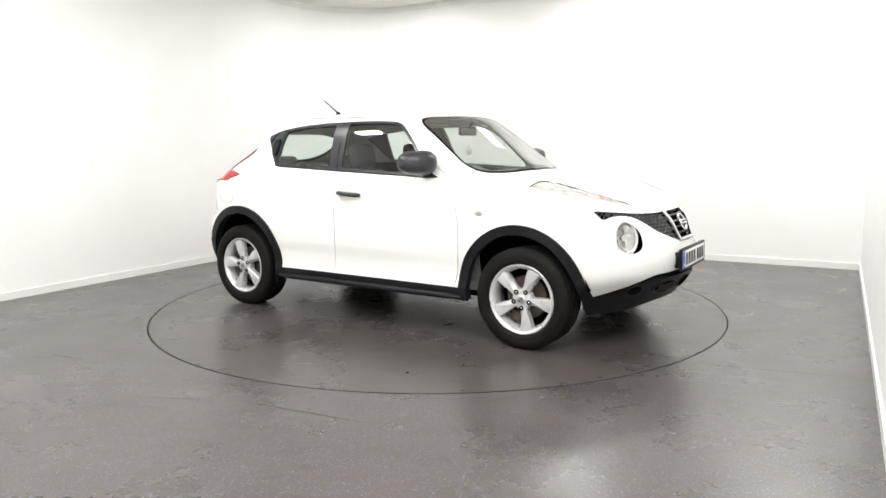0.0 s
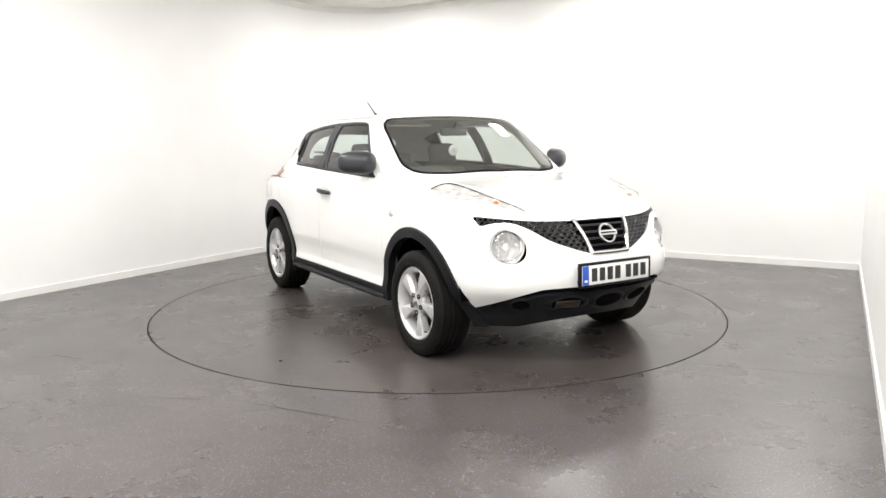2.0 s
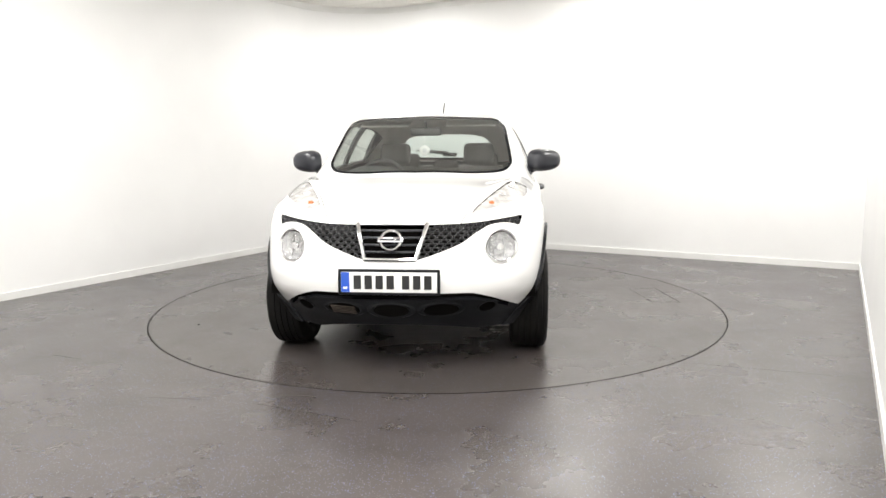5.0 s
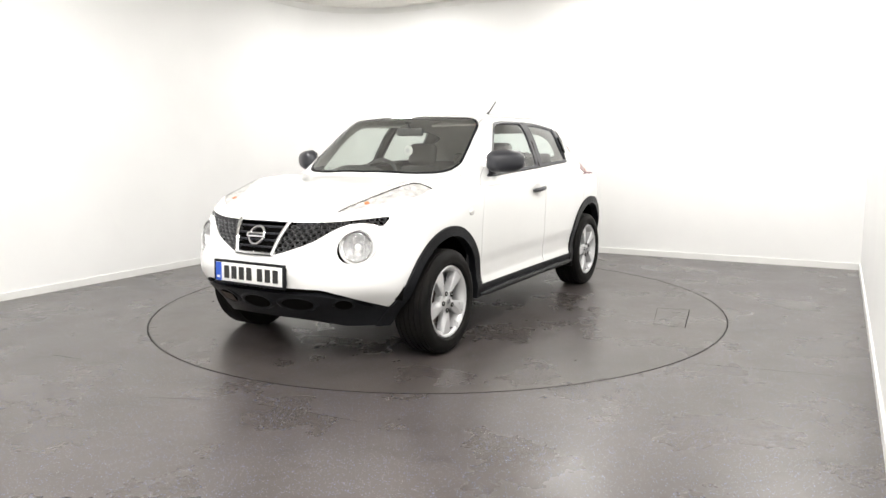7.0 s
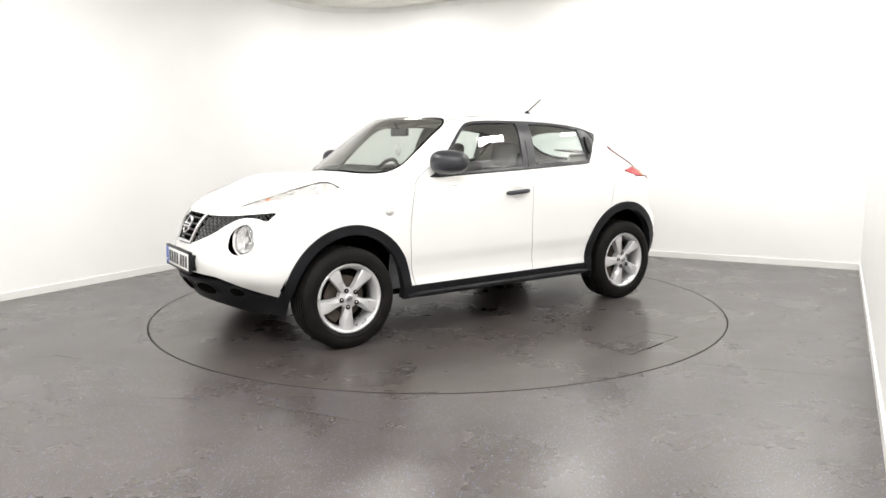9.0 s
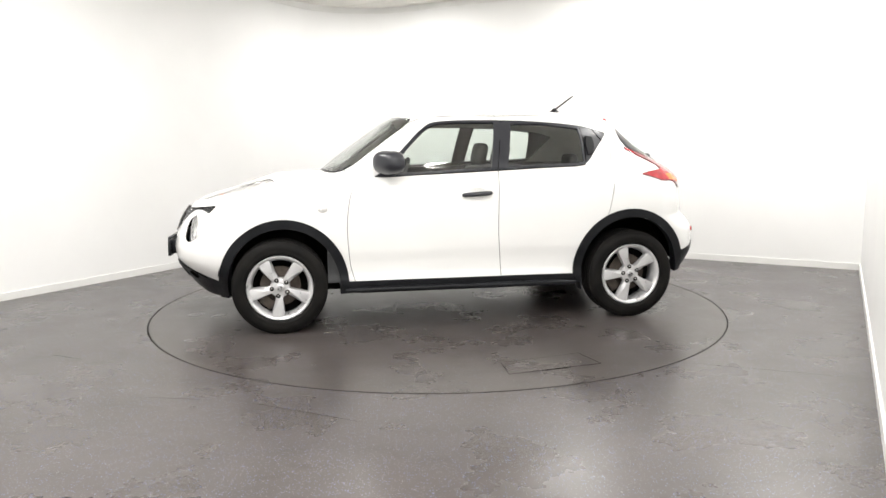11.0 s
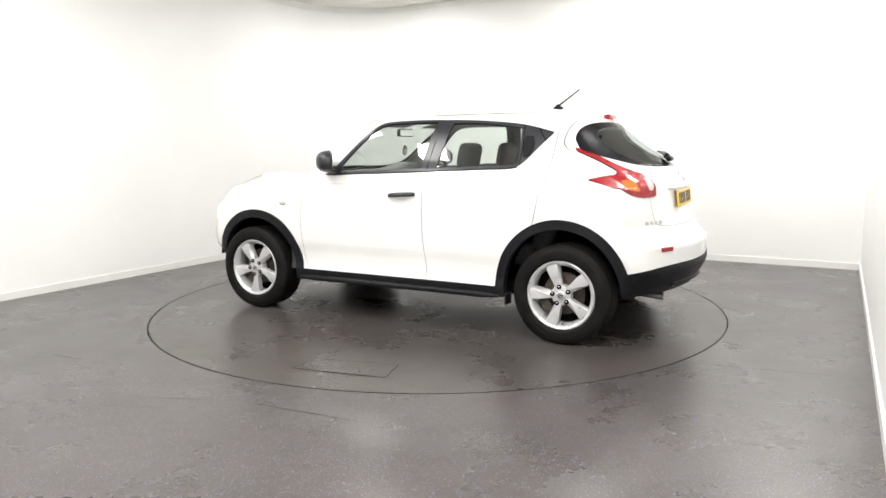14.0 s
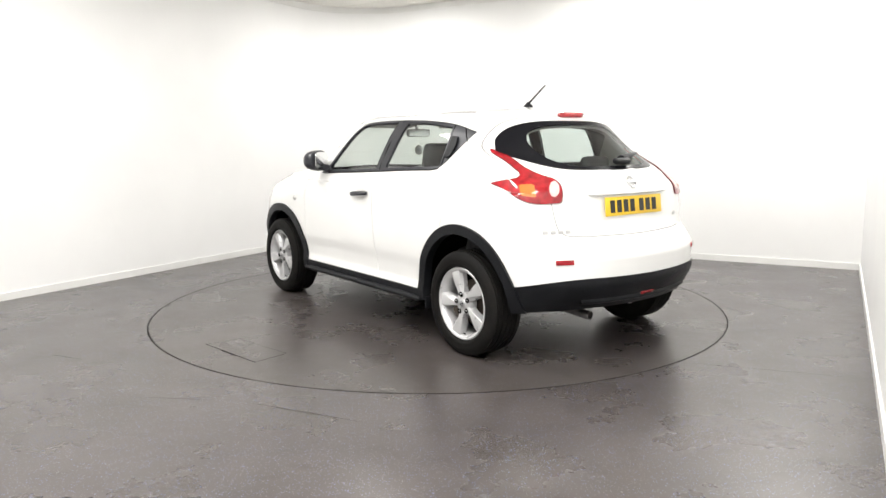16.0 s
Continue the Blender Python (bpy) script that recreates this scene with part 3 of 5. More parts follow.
def body():
    s = skin_grid()
    full = s
    onside = lambda p, n: (p[:, 1] > 0.5) & (n[:, 1] > 0.15)
    # lower edge of the shell
    lower = curve([(2.2, 0.275), (1.95, 0.262), (1.75, 0.235), (1.3, 0.24), (0.9, 0.262), (-0.9, 0.282), (-1.3, 0.30), (-1.7, 0.33), (-2.2, 0.35)])
    _, s = cut(s, lambda p, n: p[:, 2] - lower(p[:, 0]))
    # wheel openings and their black rims
    ARCH = ((1.235, 0.325, 0.378, 0.400, 0.062), (-1.255, 0.345, 0.378, 0.403, 0.060))
    arches = []
    for cx, cz, rx, ry, w in ARCH:
        def ring(extra, cx=cx, cz=cz, rx=rx, ry=ry):
            def f(p, n):
                a, b = (p[:, 0] - cx) / (rx + extra), (p[:, 2] - cz) / (ry + extra)
                b = np.where(b < 0, b * 0.25, b)
                r = np.sqrt(a * a + b * b)
                return np.where(p[:, 1] > 0.45, (r - 1) * rx, 0.1)
            return f
        _, s = cut(s, ring(0))
        a, s = cut(s, ring(w))
        arches.append(a)
    for a in arches:
        for sg, _ in SIDES:
            panel("wheel_arch_trim", a, BLACK, CAR, "matt black plastic wheel arch trim", lift=0.016, lip=0.06, side=sg)
    # black sill
    sill, s = cut(s, lambda p, n: np.where((np.abs(p[:, 0]) < 1.1) & (p[:, 1] > 0.4), p[:, 2] - 0.345, 0.1))
    for sg, _ in SIDES:
        panel("side_sill", sill, BLACK, CAR, "black plastic side sill", lift=0.012, lip=0.05, side=sg)
    # black lower bumpers
    chin = curve([(0.0, 0.487), (0.42, 0.480), (0.53, 0.450), (0.61, 0.408), (0.68, 0.362), (0.74, 0.325), (0.9, 0.29)])
    front_low, s = cut(s, lambda p, n: np.where(p[:, 0] > 1.3, p[:, 2] - chin(p[:, 1]), 0.1))
    rear_low, s = cut(s, lambda p, n: np.where(p[:, 0] < -1.3, p[:, 2] - (0.475 + 0.05 * ease(-p[:, 0], 1.6, 1.95)), 0.1))
    slot, front_low = cut(front_low, lambda p, n: np.where(p[:, 1] < 0.64, chin(p[:, 1]) - 0.034 - p[:, 2], 0.1))
    panel("bumper_slot", slot, GROOVE, CAR, "dark slot under the bumper", lift=-0.02)
    panel("front_lower_bumper", front_low, BLACK, CAR, "black plastic lower front bumper with round intakes", lift=0.004, lip=0.05)
    panel("rear_lower_bumper", rear_low, BLACK, CAR, "black plastic lower rear bumper", lift=0.006, lip=0.05)
    # side window band with black pillars
    band_line = rounded([(0.572, 1.065, 1), (0.392, 1.258), (0.215, 1.418), (0.09, 1.447), (-0.29, 1.452), (-0.62, 1.440), (-0.93, 1.408), (-1.14, 1.356, 1), (-1.05, 1.255), (-0.945, 1.140), (-0.86, 1.124), (-0.6, 1.116), (-0.24, 1.100), (0.15, 1.085)])
    band_at = inside_of(band_line, AX, AZ, lambda p, n: (p[:, 1] > 0.45) & (n[:, 1] > 0.3))
    band, s = cut(s, band_at)
    pane_front = rounded([(0.515, 1.082, 1), (0.368, 1.250), (0.205, 1.404), (0.085, 1.433), (-0.280, 1.438, 1), (-0.225, 1.116, 1), (0.15, 1.100)])
    pane_rear = rounded([(-0.405, 1.429, 1), (-0.62, 1.424), (-0.915, 1.391, 1), (-0.925, 1.30), (-0.925, 1.148, 1), (-0.86, 1.141), (-0.6, 1.134), (-0.345, 1.124, 1)])
    side_ok = lambda p, n: p[:, 1] > 0.4
    gf, band = cut(band, inside_of(pane_front, AX, AZ, side_ok))
    gr, band = cut(band, inside_of(pane_rear, AX, AZ, side_ok))
    # screen
    screen_line = rounded([(0.972, -0.2, 1), (0.972, 0.0), (0.940, 0.30), (0.890, 0.47), (0.825, 0.592), (0.735, 0.646), (0.64, 0.640), (0.50, 0.618), (0.36, 0.590), (0.318, 0.535), (0.375, 0.28), (0.392, 0.0), (0.392, -0.2, 1)])
    screen_ok = lambda p, n: (p[:, 2] > 1.0) & (n[:, 2] > 0.25)
    at = inside_of(screen_line, AX, AY, screen_ok)
    screen_rim, s = cut(s, at)
    screen, screen_rim = cut(screen_rim, grown(at, -0.018))
    # rear glass
    rear_ok = lambda p, n: (p[:, 0] < -1.0) & (n[:, 0] < -0.1)
    rg_line = rounded([(-0.2, 1.425, 1), (0.0, 1.425), (0.30, 1.418), (0.47, 1.385), (0.575, 1.32), (0.625, 1.235, 1), (0.60, 1.21), (0.50, 1.155), (0.40, 1.130), (0.2, 1.122), (0.0, 1.120), (-0.2, 1.120, 1)])
    at = inside_of(rg_line, AY, AZ, rear_ok)
    rg_rim, s = cut(s, at)
    rg_in = rounded([(-0.2, 1.40, 1), (0.0, 1.40), (0.24, 1.393), (0.38, 1.36), (0.44, 1.30), (0.435, 1.21), (0.36, 1.158), (0.2, 1.146), (0.0, 1.144), (-0.2, 1.144, 1)])
    rg, rg_rim = cut(rg_rim, inside_of(rg_in, AY, AZ, rear_ok))
    # tail lamps
    tl_line = rounded([(-0.640, 1.250, 1), (-0.80, 1.205), (-0.95, 1.135), (-1.08, 1.095), (-1.17, 1.076), (-1.225, 1.045), (-1.242, 1.00), (-1.236, 0.948, 1), (-1.05, 0.945), (-0.93, 0.965), (-0.80, 1.015), (-0.665, 1.050, 1), (-0.80, 1.072), (-0.885, 1.082), (-0.905, 1.105), (-0.86, 1.135), (-0.76, 1.185), (-0.655, 1.228, 1)])
    lamp_at = inside_of(tl_line, DIAG, AZ, lambda p, n: (p[:, 0] < -1.1) & (p[:, 1] > 0.3))
    tail, s = cut(s, lamp_at)
    # bonnet lamps
    bl_line = rounded(BONNET_LAMP)
    bl, s = cut(s, inside_of(bl_line, AX, AY, lambda p, n: (p[:, 2] > 0.7) & (n[:, 2] > 0.05)))
    # grille and headlight recesses
    front_ok = lambda p, n: (p[:, 0] > 1.35) & (n[:, 0] > 0.1)
    gl_line = rounded([(-0.2, 0.848, 1), (0.0, 0.848), (0.20, 0.846), (0.45, 0.853), (0.715, 0.880, 1), (0.695, 0.822, 1), (0.655, 0.838), (0.60, 0.845), (0.53, 0.836), (0.46, 0.800), (0.38, 0.748), (0.26, 0.700), (0.14, 0.665), (0.0, 0.660), (-0.2, 0.660, 1)])
    grille, s = cut(s, inside_of(gl_line, AY, AZ, front_ok))
    hl_line = [(0.60 + 0.092 * math.cos(a), 0.716 + 0.092 * math.sin(a)) for a in np.linspace(0, 2 * math.pi, 40, endpoint=False)]
    hl, s = cut(s, inside_of(hl_line, AY, AZ, front_ok))
    # doors and other shut lines: strips 5 mm wide set 6 mm deep
    fd_front = curve([(1.30, 0.30), (1.13, 0.575), (1.05, 0.70), (0.93, 0.775), (0.71, 0.80), (0.47, 0.785), (0.30, 0.74)])
    b_line = curve([(1.44, -0.345), (1.11, -0.272), (0.72, -0.262), (0.36, -0.285), (0.2, -0.29)])
    rd_rear = curve([(1.40, -1.16), (1.25, -1.155), (1.07, -1.13), (0.81, -1.085), (0.70, -1.05), (0.2, -0.9)])
    shut = []
    on = lambda p: p[:, 1] > 0.55

    def shut_line(s, f, w=0.0028, both=True):
        """Takes a strip along f = 0 out of s; returns below, above."""
        lo, rest = cut(s, grown(f, -w))
        mid, hi = cut(rest, grown(f, w))
        shut.append((mid, both))
        return lo, hi

    lid_line = rounded([(0.80, -0.2, 1), (0.80, 0.69, 1), (1.05, 0.660), (1.31, 0.622), (1.44, 0.560), (1.62, 0.478), (1.82, 0.400), (1.93, 0.34), (1.962, 0.20), (1.968, 0.0), (1.968, -0.2, 1)])
    hood, s = shut_line(s, inside_of(lid_line, AX, AY, lambda p, n: (p[:, 2] > 0.84) & (n[:, 2] > 0.2)))
    gate_line = rounded([(-0.2, 1.455, 1), (0.30, 1.445), (0.48, 1.415), (0.60, 1.335), (0.655, 1.235), (0.62, 1.06), (0.59, 0.95), (0.578, 0.86), (0.556, 0.785), (0.50, 0.757), (0.25, 0.750), (0.0, 0.748), (-0.2, 0.748, 1)])
    gate, s = shut_line(s, inside_of(gate_line, AY, AZ, lambda p, n: (p[:, 0] < -1.05) & (n[:, 0] < -0.25)), 0.0019)
    rear, s = shut_line(s, lambda p, n: np.where(on(p) & (p[:, 2] < 1.42), p[:, 0] - b_line(p[:, 2]), np.where(p[:, 0] < -0.3, -0.1, 0.1)), both=False)
    rdoor_out, rdoor = shut_line(rear, lambda p, n: np.where(on(p) & (p[:, 2] < 1.36), p[:, 0] - rd_rear(p[:, 2]), -0.1), both=False)
    fdoor, front = shut_line(s, lambda p, n: np.where(on(p) & (p[:, 2] < 1.25), p[:, 0] - fd_front(p[:, 2]), 0.1), both=False)
    roof_front, wing = cut(front, lambda p, n: p[:, 0] - 0.40 - 0.8 * np.maximum(1.15 - p[:, 2], 0) + 0 * p[:, 0])
    panel("body_shell", roof_front, PAINT, CAR, "glossy white painted roof front and pillars", lip=0.004)
    panel("front_wing", wing, PAINT, CAR, "glossy white painted front wings and bumper", lip=0.004)
    panel("rear_quarter", rdoor_out, PAINT, CAR, "glossy white painted roof, rear quarters and bumper", lip=0.004)
    panel("bonnet", hood, PAINT, CAR, "glossy white curved bonnet", lip=0.004)
    gate_ob = panel("tailgate", gate, PAINT, CAR, "glossy white tailgate", lip=0.004)
    for m, both in shut:
        for piece in islands(m):
            behind = piece[0][:, 0].max() < -1.2
            for sg in (0,) if both and piece[0][:, 1].min() < 1e-3 else (1, -1):
                panel("shut_line", piece, SEAM_DARK if behind and both else SEAM, CAR, lift=-0.004, side=sg)
    doors = {}
    for sg, _ in SIDES:
        fd = panel("front_door", fdoor, PAINT, CAR, "glossy white front door with a black handle", lip=0.004, side=sg)
        rd = panel("rear_door", rdoor, PAINT, CAR, "glossy white rear door", lip=0.004, side=sg)
        doors[sg] = (fd, rd)
        panel("window_frame", band, SATIN, CAR, "black window surround with dark pillars", lift=-0.003, lip=0.02, side=sg)
        for nm, g, door in (("window_glass", gf, fd), ("window_glass", gr, rd)):
            panel(nm, g, GLASS, door, "clear greenish side window", lift=-0.010, side=sg).visible_shadow = False
        panel("tail_lamp", tail, RED, CAR, "red boomerang-shaped tail lamp", lift=0.006, lip=0.03, side=sg)
    panel("screen_surround", screen_rim, GLOSS_BLACK, CAR, "black band round the windscreen", lift=-0.003, lip=0.01)
    panel("windscreen", screen, GLASS_SCREEN, CAR, "clear curved windscreen", lift=-0.004).visible_shadow = False
    panel("rear_window_band", rg_rim, GLOSS_BLACK, gate_ob, "black edge of the rear window", lift=-0.002, lip=0.01)
    panel("rear_window", rg, GLASS_REAR, gate_ob, "dark tinted rear window", lift=-0.003).visible_shadow = False
    # inner lining: the same skin, well inside, with the windows left open
    low_s = full
    lining = low_s
    _, lining = cut(lining, lambda p, n: p[:, 2] - 0.33)
    for f in (grown(band_at, -0.004), inside_of(screen_line, AX, AY, screen_ok), inside_of(rg_in, AY, AZ, rear_ok)):
        _, lining = cut(lining, f)
    _, lining = cut(lining, lambda p, n: np.where(p[:, 1] > 0.4, np.hypot(p[:, 0] + 1.265, p[:, 2] - 0.34) - 0.46, 0.1))
    _, lining = cut(lining, lambda p, n: 0.94 - p[:, 0])  # behind the bulkhead only
    lining = lining if lining[0][:, 0].max() < 0.96 else cut(lining, lambda p, n: p[:, 0] - 0.94)[0]
    lo, hi = cut(lining, lambda p, n: p[:, 2] - 1.13)
    panel("inner_trim", lo, DASH, CAR, "dark grey inner trim", lift=-0.035)
    panel("headlining", hi, LINER, CAR, "pale grey headlining and pillar trim", lift=-0.030)
    return dict(full=full, grille=grille, headlight=hl, bonnet_lamp=bl, tail=tail, doors=doors, gate=gate_ob, front_low=front_low)


BODY = body()


def skin_tree():
    p, n, t = BODY["full"]
    P = np.concatenate([p, p * [1, -1, 1]])
    T = np.concatenate([t, t[:, ::-1] + len(p)])
    return BVHTree.FromPolygons(P.tolist(), T.tolist())


SKIN = skin_tree()


def on_skin(start, way):
    """The place and outward normal where a line meets the body."""
    hit = SKIN.ray_cast(Vector(start) + Vector((7e-5, 9e-5, 8e-5)), Vector(way).normalized())
    n = hit[1]
    return hit[0], (n if n.dot(Vector(way)) < 0 else -n)


def facing(place, normal, up=(0, 0, 1), lift=0.0, spin=0.0):
    """A pose on a surface: its z runs out of the surface, its y as far up as it can."""
    z = Vector(normal).normalized()
    x = Vector(up).cross(z).normalized()
    y = z.cross(x)
    m = Matrix((x, y, z)).transposed().to_4x4()
    m.translation = Vector(place) + z * lift
    return m @ pose(0, 0, 0, 0, 0, spin)


def front_at(y, z):
    return on_skin((3.5, y, z), (-1, 0, 0))


def rear_at(y, z):
    return on_skin((-3.5, y, z), (1, 0, 0))


def side_at(sg, x, z):
    return on_skin((x, 3 * sg, z), (0, -sg, 0))


def top_at(x, y):
    return on_skin((x, y, 3), (0, 0, -1))


def arc_outline(points, per=6):
    return [tuple(p) for p in rounded(points, per)]


# ---- wheels ----
def wheel():
    """Five broad spokes in a silver rim; the outer face looks along +y, the hub at the origin."""
    rim = lathe([(0.206, -0.165), (0.214, -0.165), (0.214, -0.150), (0.198, -0.135), (0.186, -0.08), (0.190, -0.035), (0.200, -0.014), (0.208, -0.005), (0.217, -0.002), (0.2245, -0.008),
                 (0.2245, -0.022), (0.212, -0.03), (0.196, -0.05), (0.194, -0.09), (0.204, -0.14), (0.206, -0.165)], 72)
    w = part("wheel", rim, ALLOY, None, "")

    def spoke():
        """Broad spoke that flares to the rim; its crease runs from the hub to one outer corner."""
        bm = bmesh.new()
        half = curve([(0.03, 0.023), (0.06, 0.0235), (0.10, 0.028), (0.15, 0.038), (0.18, 0.0415), (0.21, 0.041)])
        face = curve([(0.03, -0.022), (0.08, -0.012), (0.15, -0.009), (0.21, -0.010)])
        prev = None
        for r in np.linspace(0.03, 0.206, 12):
            h, y = float(half(r)), float(face(r))
            k = min(max((r - 0.055) / 0.125, 0), 1)
            c = h * (-0.05 + 0.88 * k)
            fall = 0.008 + 0.017 * math.sin(math.pi * min(k, 1) * 0.85)
            pts = [(-h, y - 0.052), (-h, y - 0.007), (-h * 0.88, y - 0.0025), (c - 0.004, y), (c + 0.002, y - 0.002), (h * 0.985, y - fall), (h, y - fall - 0.004), (h, y - 0.052)]
            row = [bm.verts.new((-x, yy, r)) for x, yy in pts]
            if prev:
                for a in range(len(row)):
                    b = (a + 1) % len(row)
                    bm.faces.new([prev[a], prev[b], row[b], row[a]])
            prev = row
        bm.faces.new(prev)
        bmesh.ops.recalc_face_normals(bm, faces=bm.faces[:])
        return bm
    for k in range(5):
        part("spoke", moved(spoke(), Matrix.Rotation(2 * math.pi * k / 5, 4, "Y")), ALLOY, w, sharp=22)
    part("hub", lathe([(0.066, -0.075), (0.069, -0.036), (0.064, -0.024), (0.050, -0.019), (0.034, -0.017), (0.0, -0.017)], 40), ALLOY, w)
    part("hub_cap", lathe([(0.030, -0.022), (0.029, -0.012), (0.025, -0.009), (0.0, -0.008)], 28), SILVER, w)
    part("cap_mark", joined(moved(lathe([(0.012, -0.0078), (0.015, -0.0078), (0.015, -0.007), (0.012, -0.007), (0.012, -0.0078)], 20), Matrix.Identity(4)), box(0.036, 0.002, 0.006, at=(0, -0.0078, 0))), SATIN, w, smooth=False)
    for k in range(5):
        a = 2 * math.pi * k / 5 - 0.14
        m = Matrix.Translation((0.056 * math.sin(a), 0, 0.056 * math.cos(a)))
        # raised black disc: the shade of a nut recess given by colour
        part("bolt_recess_shade", moved(lathe([(0.0135, -0.013), (0.0145, -0.0085), (0.0155, -0.013), (0.0, -0.0128)], 18), m), GROOVE, w)
        part("wheel_nut", moved(lathe([(0.0075, -0.03), (0.0075, -0.010), (0.004, -0.008), (0.0, -0.008)], 6), m), CHROME, w, smooth=False)
    part("brake_disc", lathe([(0.0, -0.095), (0.138, -0.095), (0.138, -0.117), (0.0, -0.117)], 48), STEEL, w)
    part("brake_caliper", moved(box(0.10, 0.05, 0.07, 0.012), Matrix.Rotation(1.9, 4, "Y") @ pose(0, -0.092, 0.138)), STEEL, w)
    part("valve", tube([(0.05, -0.03, -0.184), (0.045, -0.012, -0.176)], 0.0035, 6), RUBBER, w)
    tread = [(0.213, -0.205), (0.232, -0.220), (0.270, -0.224), (0.300, -0.216), (0.3145, -0.200)]
    for k in range(5):
        y0 = -0.196 + k * 0.0355
        tread += [(0.322, y0), (0.3235, y0 + 0.027), (0.3155, y0 + 0.028), (0.3155, y0 + 0.034)]
    tread += [(0.318, -0.014), (0.306, -0.002), (0.285, 0.007), (0.262, 0.010), (0.258, 0.0085), (0.250, 0.0105), (0.240, 0.009), (0.231, 0.004), (0.226, -0.004), (0.222, -0.012), (0.214, -0.03)]
    part("tyre", lathe(tread, 96), RUBBER, w, "black rubber tyre with a worn tread", sharp=40)
    # plain black disc added to close the view behind the spokes
    back = lathe([(0.0, -0.16), (0.20, -0.16), (0.20, -0.165), (0.0, -0.165)], 32)
    part("wheel_back_disc", back, GROOVE, w)
    return w


def wheels():
    w = wheel()
    w.parent = CAR
    tagged(w, "five-spoke silver alloy wheel")
    w.matrix_basis = pose(AXLE, 0.862, HUB_Z, 0, 30.5, 0)
    for x, sg, spin in ((-AXLE, 1, 18), (AXLE, -1, 46.3), (-AXLE, -1, 14)):
        c = copy_thing(w, Matrix.Identity(4))
        c.parent = CAR
        c.matrix_basis = pose(x, 0.862 * sg, HUB_Z, 0, 0, 0 if sg > 0 else 180) @ pose(0, 0, 0, 0, spin, 0)


wheels()


# ---- underside ----
def underside():
    # plain black boxes added to keep light out of the hollow body
    part("underside_block", box(2.95, 1.36, 0.10, 0.03, at=(0.0, 0, 0.31)), GROOVE, CAR, "plain black box added under the car to block light")
    part("engine_bay_filler", box(0.72, 1.02, 0.50, 0.05, at=(1.43, 0, 0.57)), GROOVE, CAR)
    part("boot_filler", box(0.50, 0.98, 0.38, 0.05, at=(-1.52, 0, 0.54)), GROOVE, CAR)
    for x in (AXLE, -AXLE):
        for sg in (1, -1):
            n = 28
            bm = bmesh.new()
            rows = []
            for i in range(n + 1):
                a = radians(8 + 164 * i / n)
                r = 0.432
                rows.append([bm.verts.new((x - 0.015 * (x > 0) + r * math.cos(a), y * sg, 0.34 + r * math.sin(a))) for y in (0.50, 0.79)])
            for p, q in zip(rows, rows[1:]):
                bm.faces.new([p[0], p[1], q[1], q[0]])
            f = [v[0] for v in rows]
            bm.faces.new(f)
            bmesh.ops.solidify(bm, geom=bm.faces[:], thickness=0.004)
            part("wheel_arch_liner", bm, GROOVE, CAR, "black wheel arch liner")
    part("axle_beam", tube([(-AXLE, -0.66, 0.30), (-AXLE, 0.66, 0.30)], 0.035, 12), GROOVE, CAR)
    # exhaust
    pipe = lathe([(0.024, 0.0), (0.027, 0.0), (0.027, 0.22), (0.020, 0.24), (0.020, 0.26), (0.0235, 0.20), (0.024, 0.0)], 24, "X")
    part("exhaust_pipe", moved(pipe, pose(-1.80, 0.30, 0.262, 0, -6, 6) @ Matrix.Identity(4)), DULL, CAR, "metal exhaust tailpipe")
    part("silencer", moved(lathe([(0.0, -0.22), (0.07, -0.22), (0.085, -0.20), (0.085, 0.20), (0.07, 0.22), (0.0, 0.22)], 24, "Y"), pose(-1.60, 0.15, 0.345)), STEEL, CAR, "metal exhaust silencer")
    for sg in (1, -1):
        part("mud_flap", box(0.012, 0.10, 0.08, 0.004, at=(-0.885, 0.80 * sg, 0.262)), BLACK, CAR)


underside()


# ---- front: grille, badge, lamps, plate ----
def plate(parent_name, mat, y_w, h, place, normal, up, label, surround=True, band=True):
    """A registration plate, its characters turned to plain bars."""
    e = part(parent_name, moved(box(y_w, h, 0.010, 0.003), Matrix.Identity(4)), mat, CAR, label, m=facing(place, normal, up))
    if surround:
        for dx, dy, sx, sy in ((0, h / 2 + 0.006, y_w + 0.03, 0.016), (0, -h / 2 - 0.006, y_w + 0.03, 0.016), (y_w / 2 + 0.008, 0, 0.016, h), (-y_w / 2 - 0.008, 0, 0.016, h)):
            part("holder_rail", box(sx, sy, 0.022, 0.004, at=(dx, dy, -0.006)), BLACK, e)
    if band:
        part("blue_band", box(0.045, h - 0.004, 0.004, at=(-y_w / 2 + 0.0245, 0, 0.0052)), BLUE, e, smooth=False)
        part("band_mark", box(0.022, 0.012, 0.002, at=(-y_w / 2 + 0.0245, -h / 2 + 0.025, 0.0078)), PLATE_WHITE, e, smooth=False)
    x = -y_w / 2 + (0.068 if band else 0.035)
    step = 0.0595 if band else 0.0605
    for k in range(7):
        if k == 4:
            x += 0.024
        part("bar", box(0.040, 0.074, 0.003, at=(x + 0.022, 0, 0.0056)), INK, e, smooth=False)
        x += step
    return e


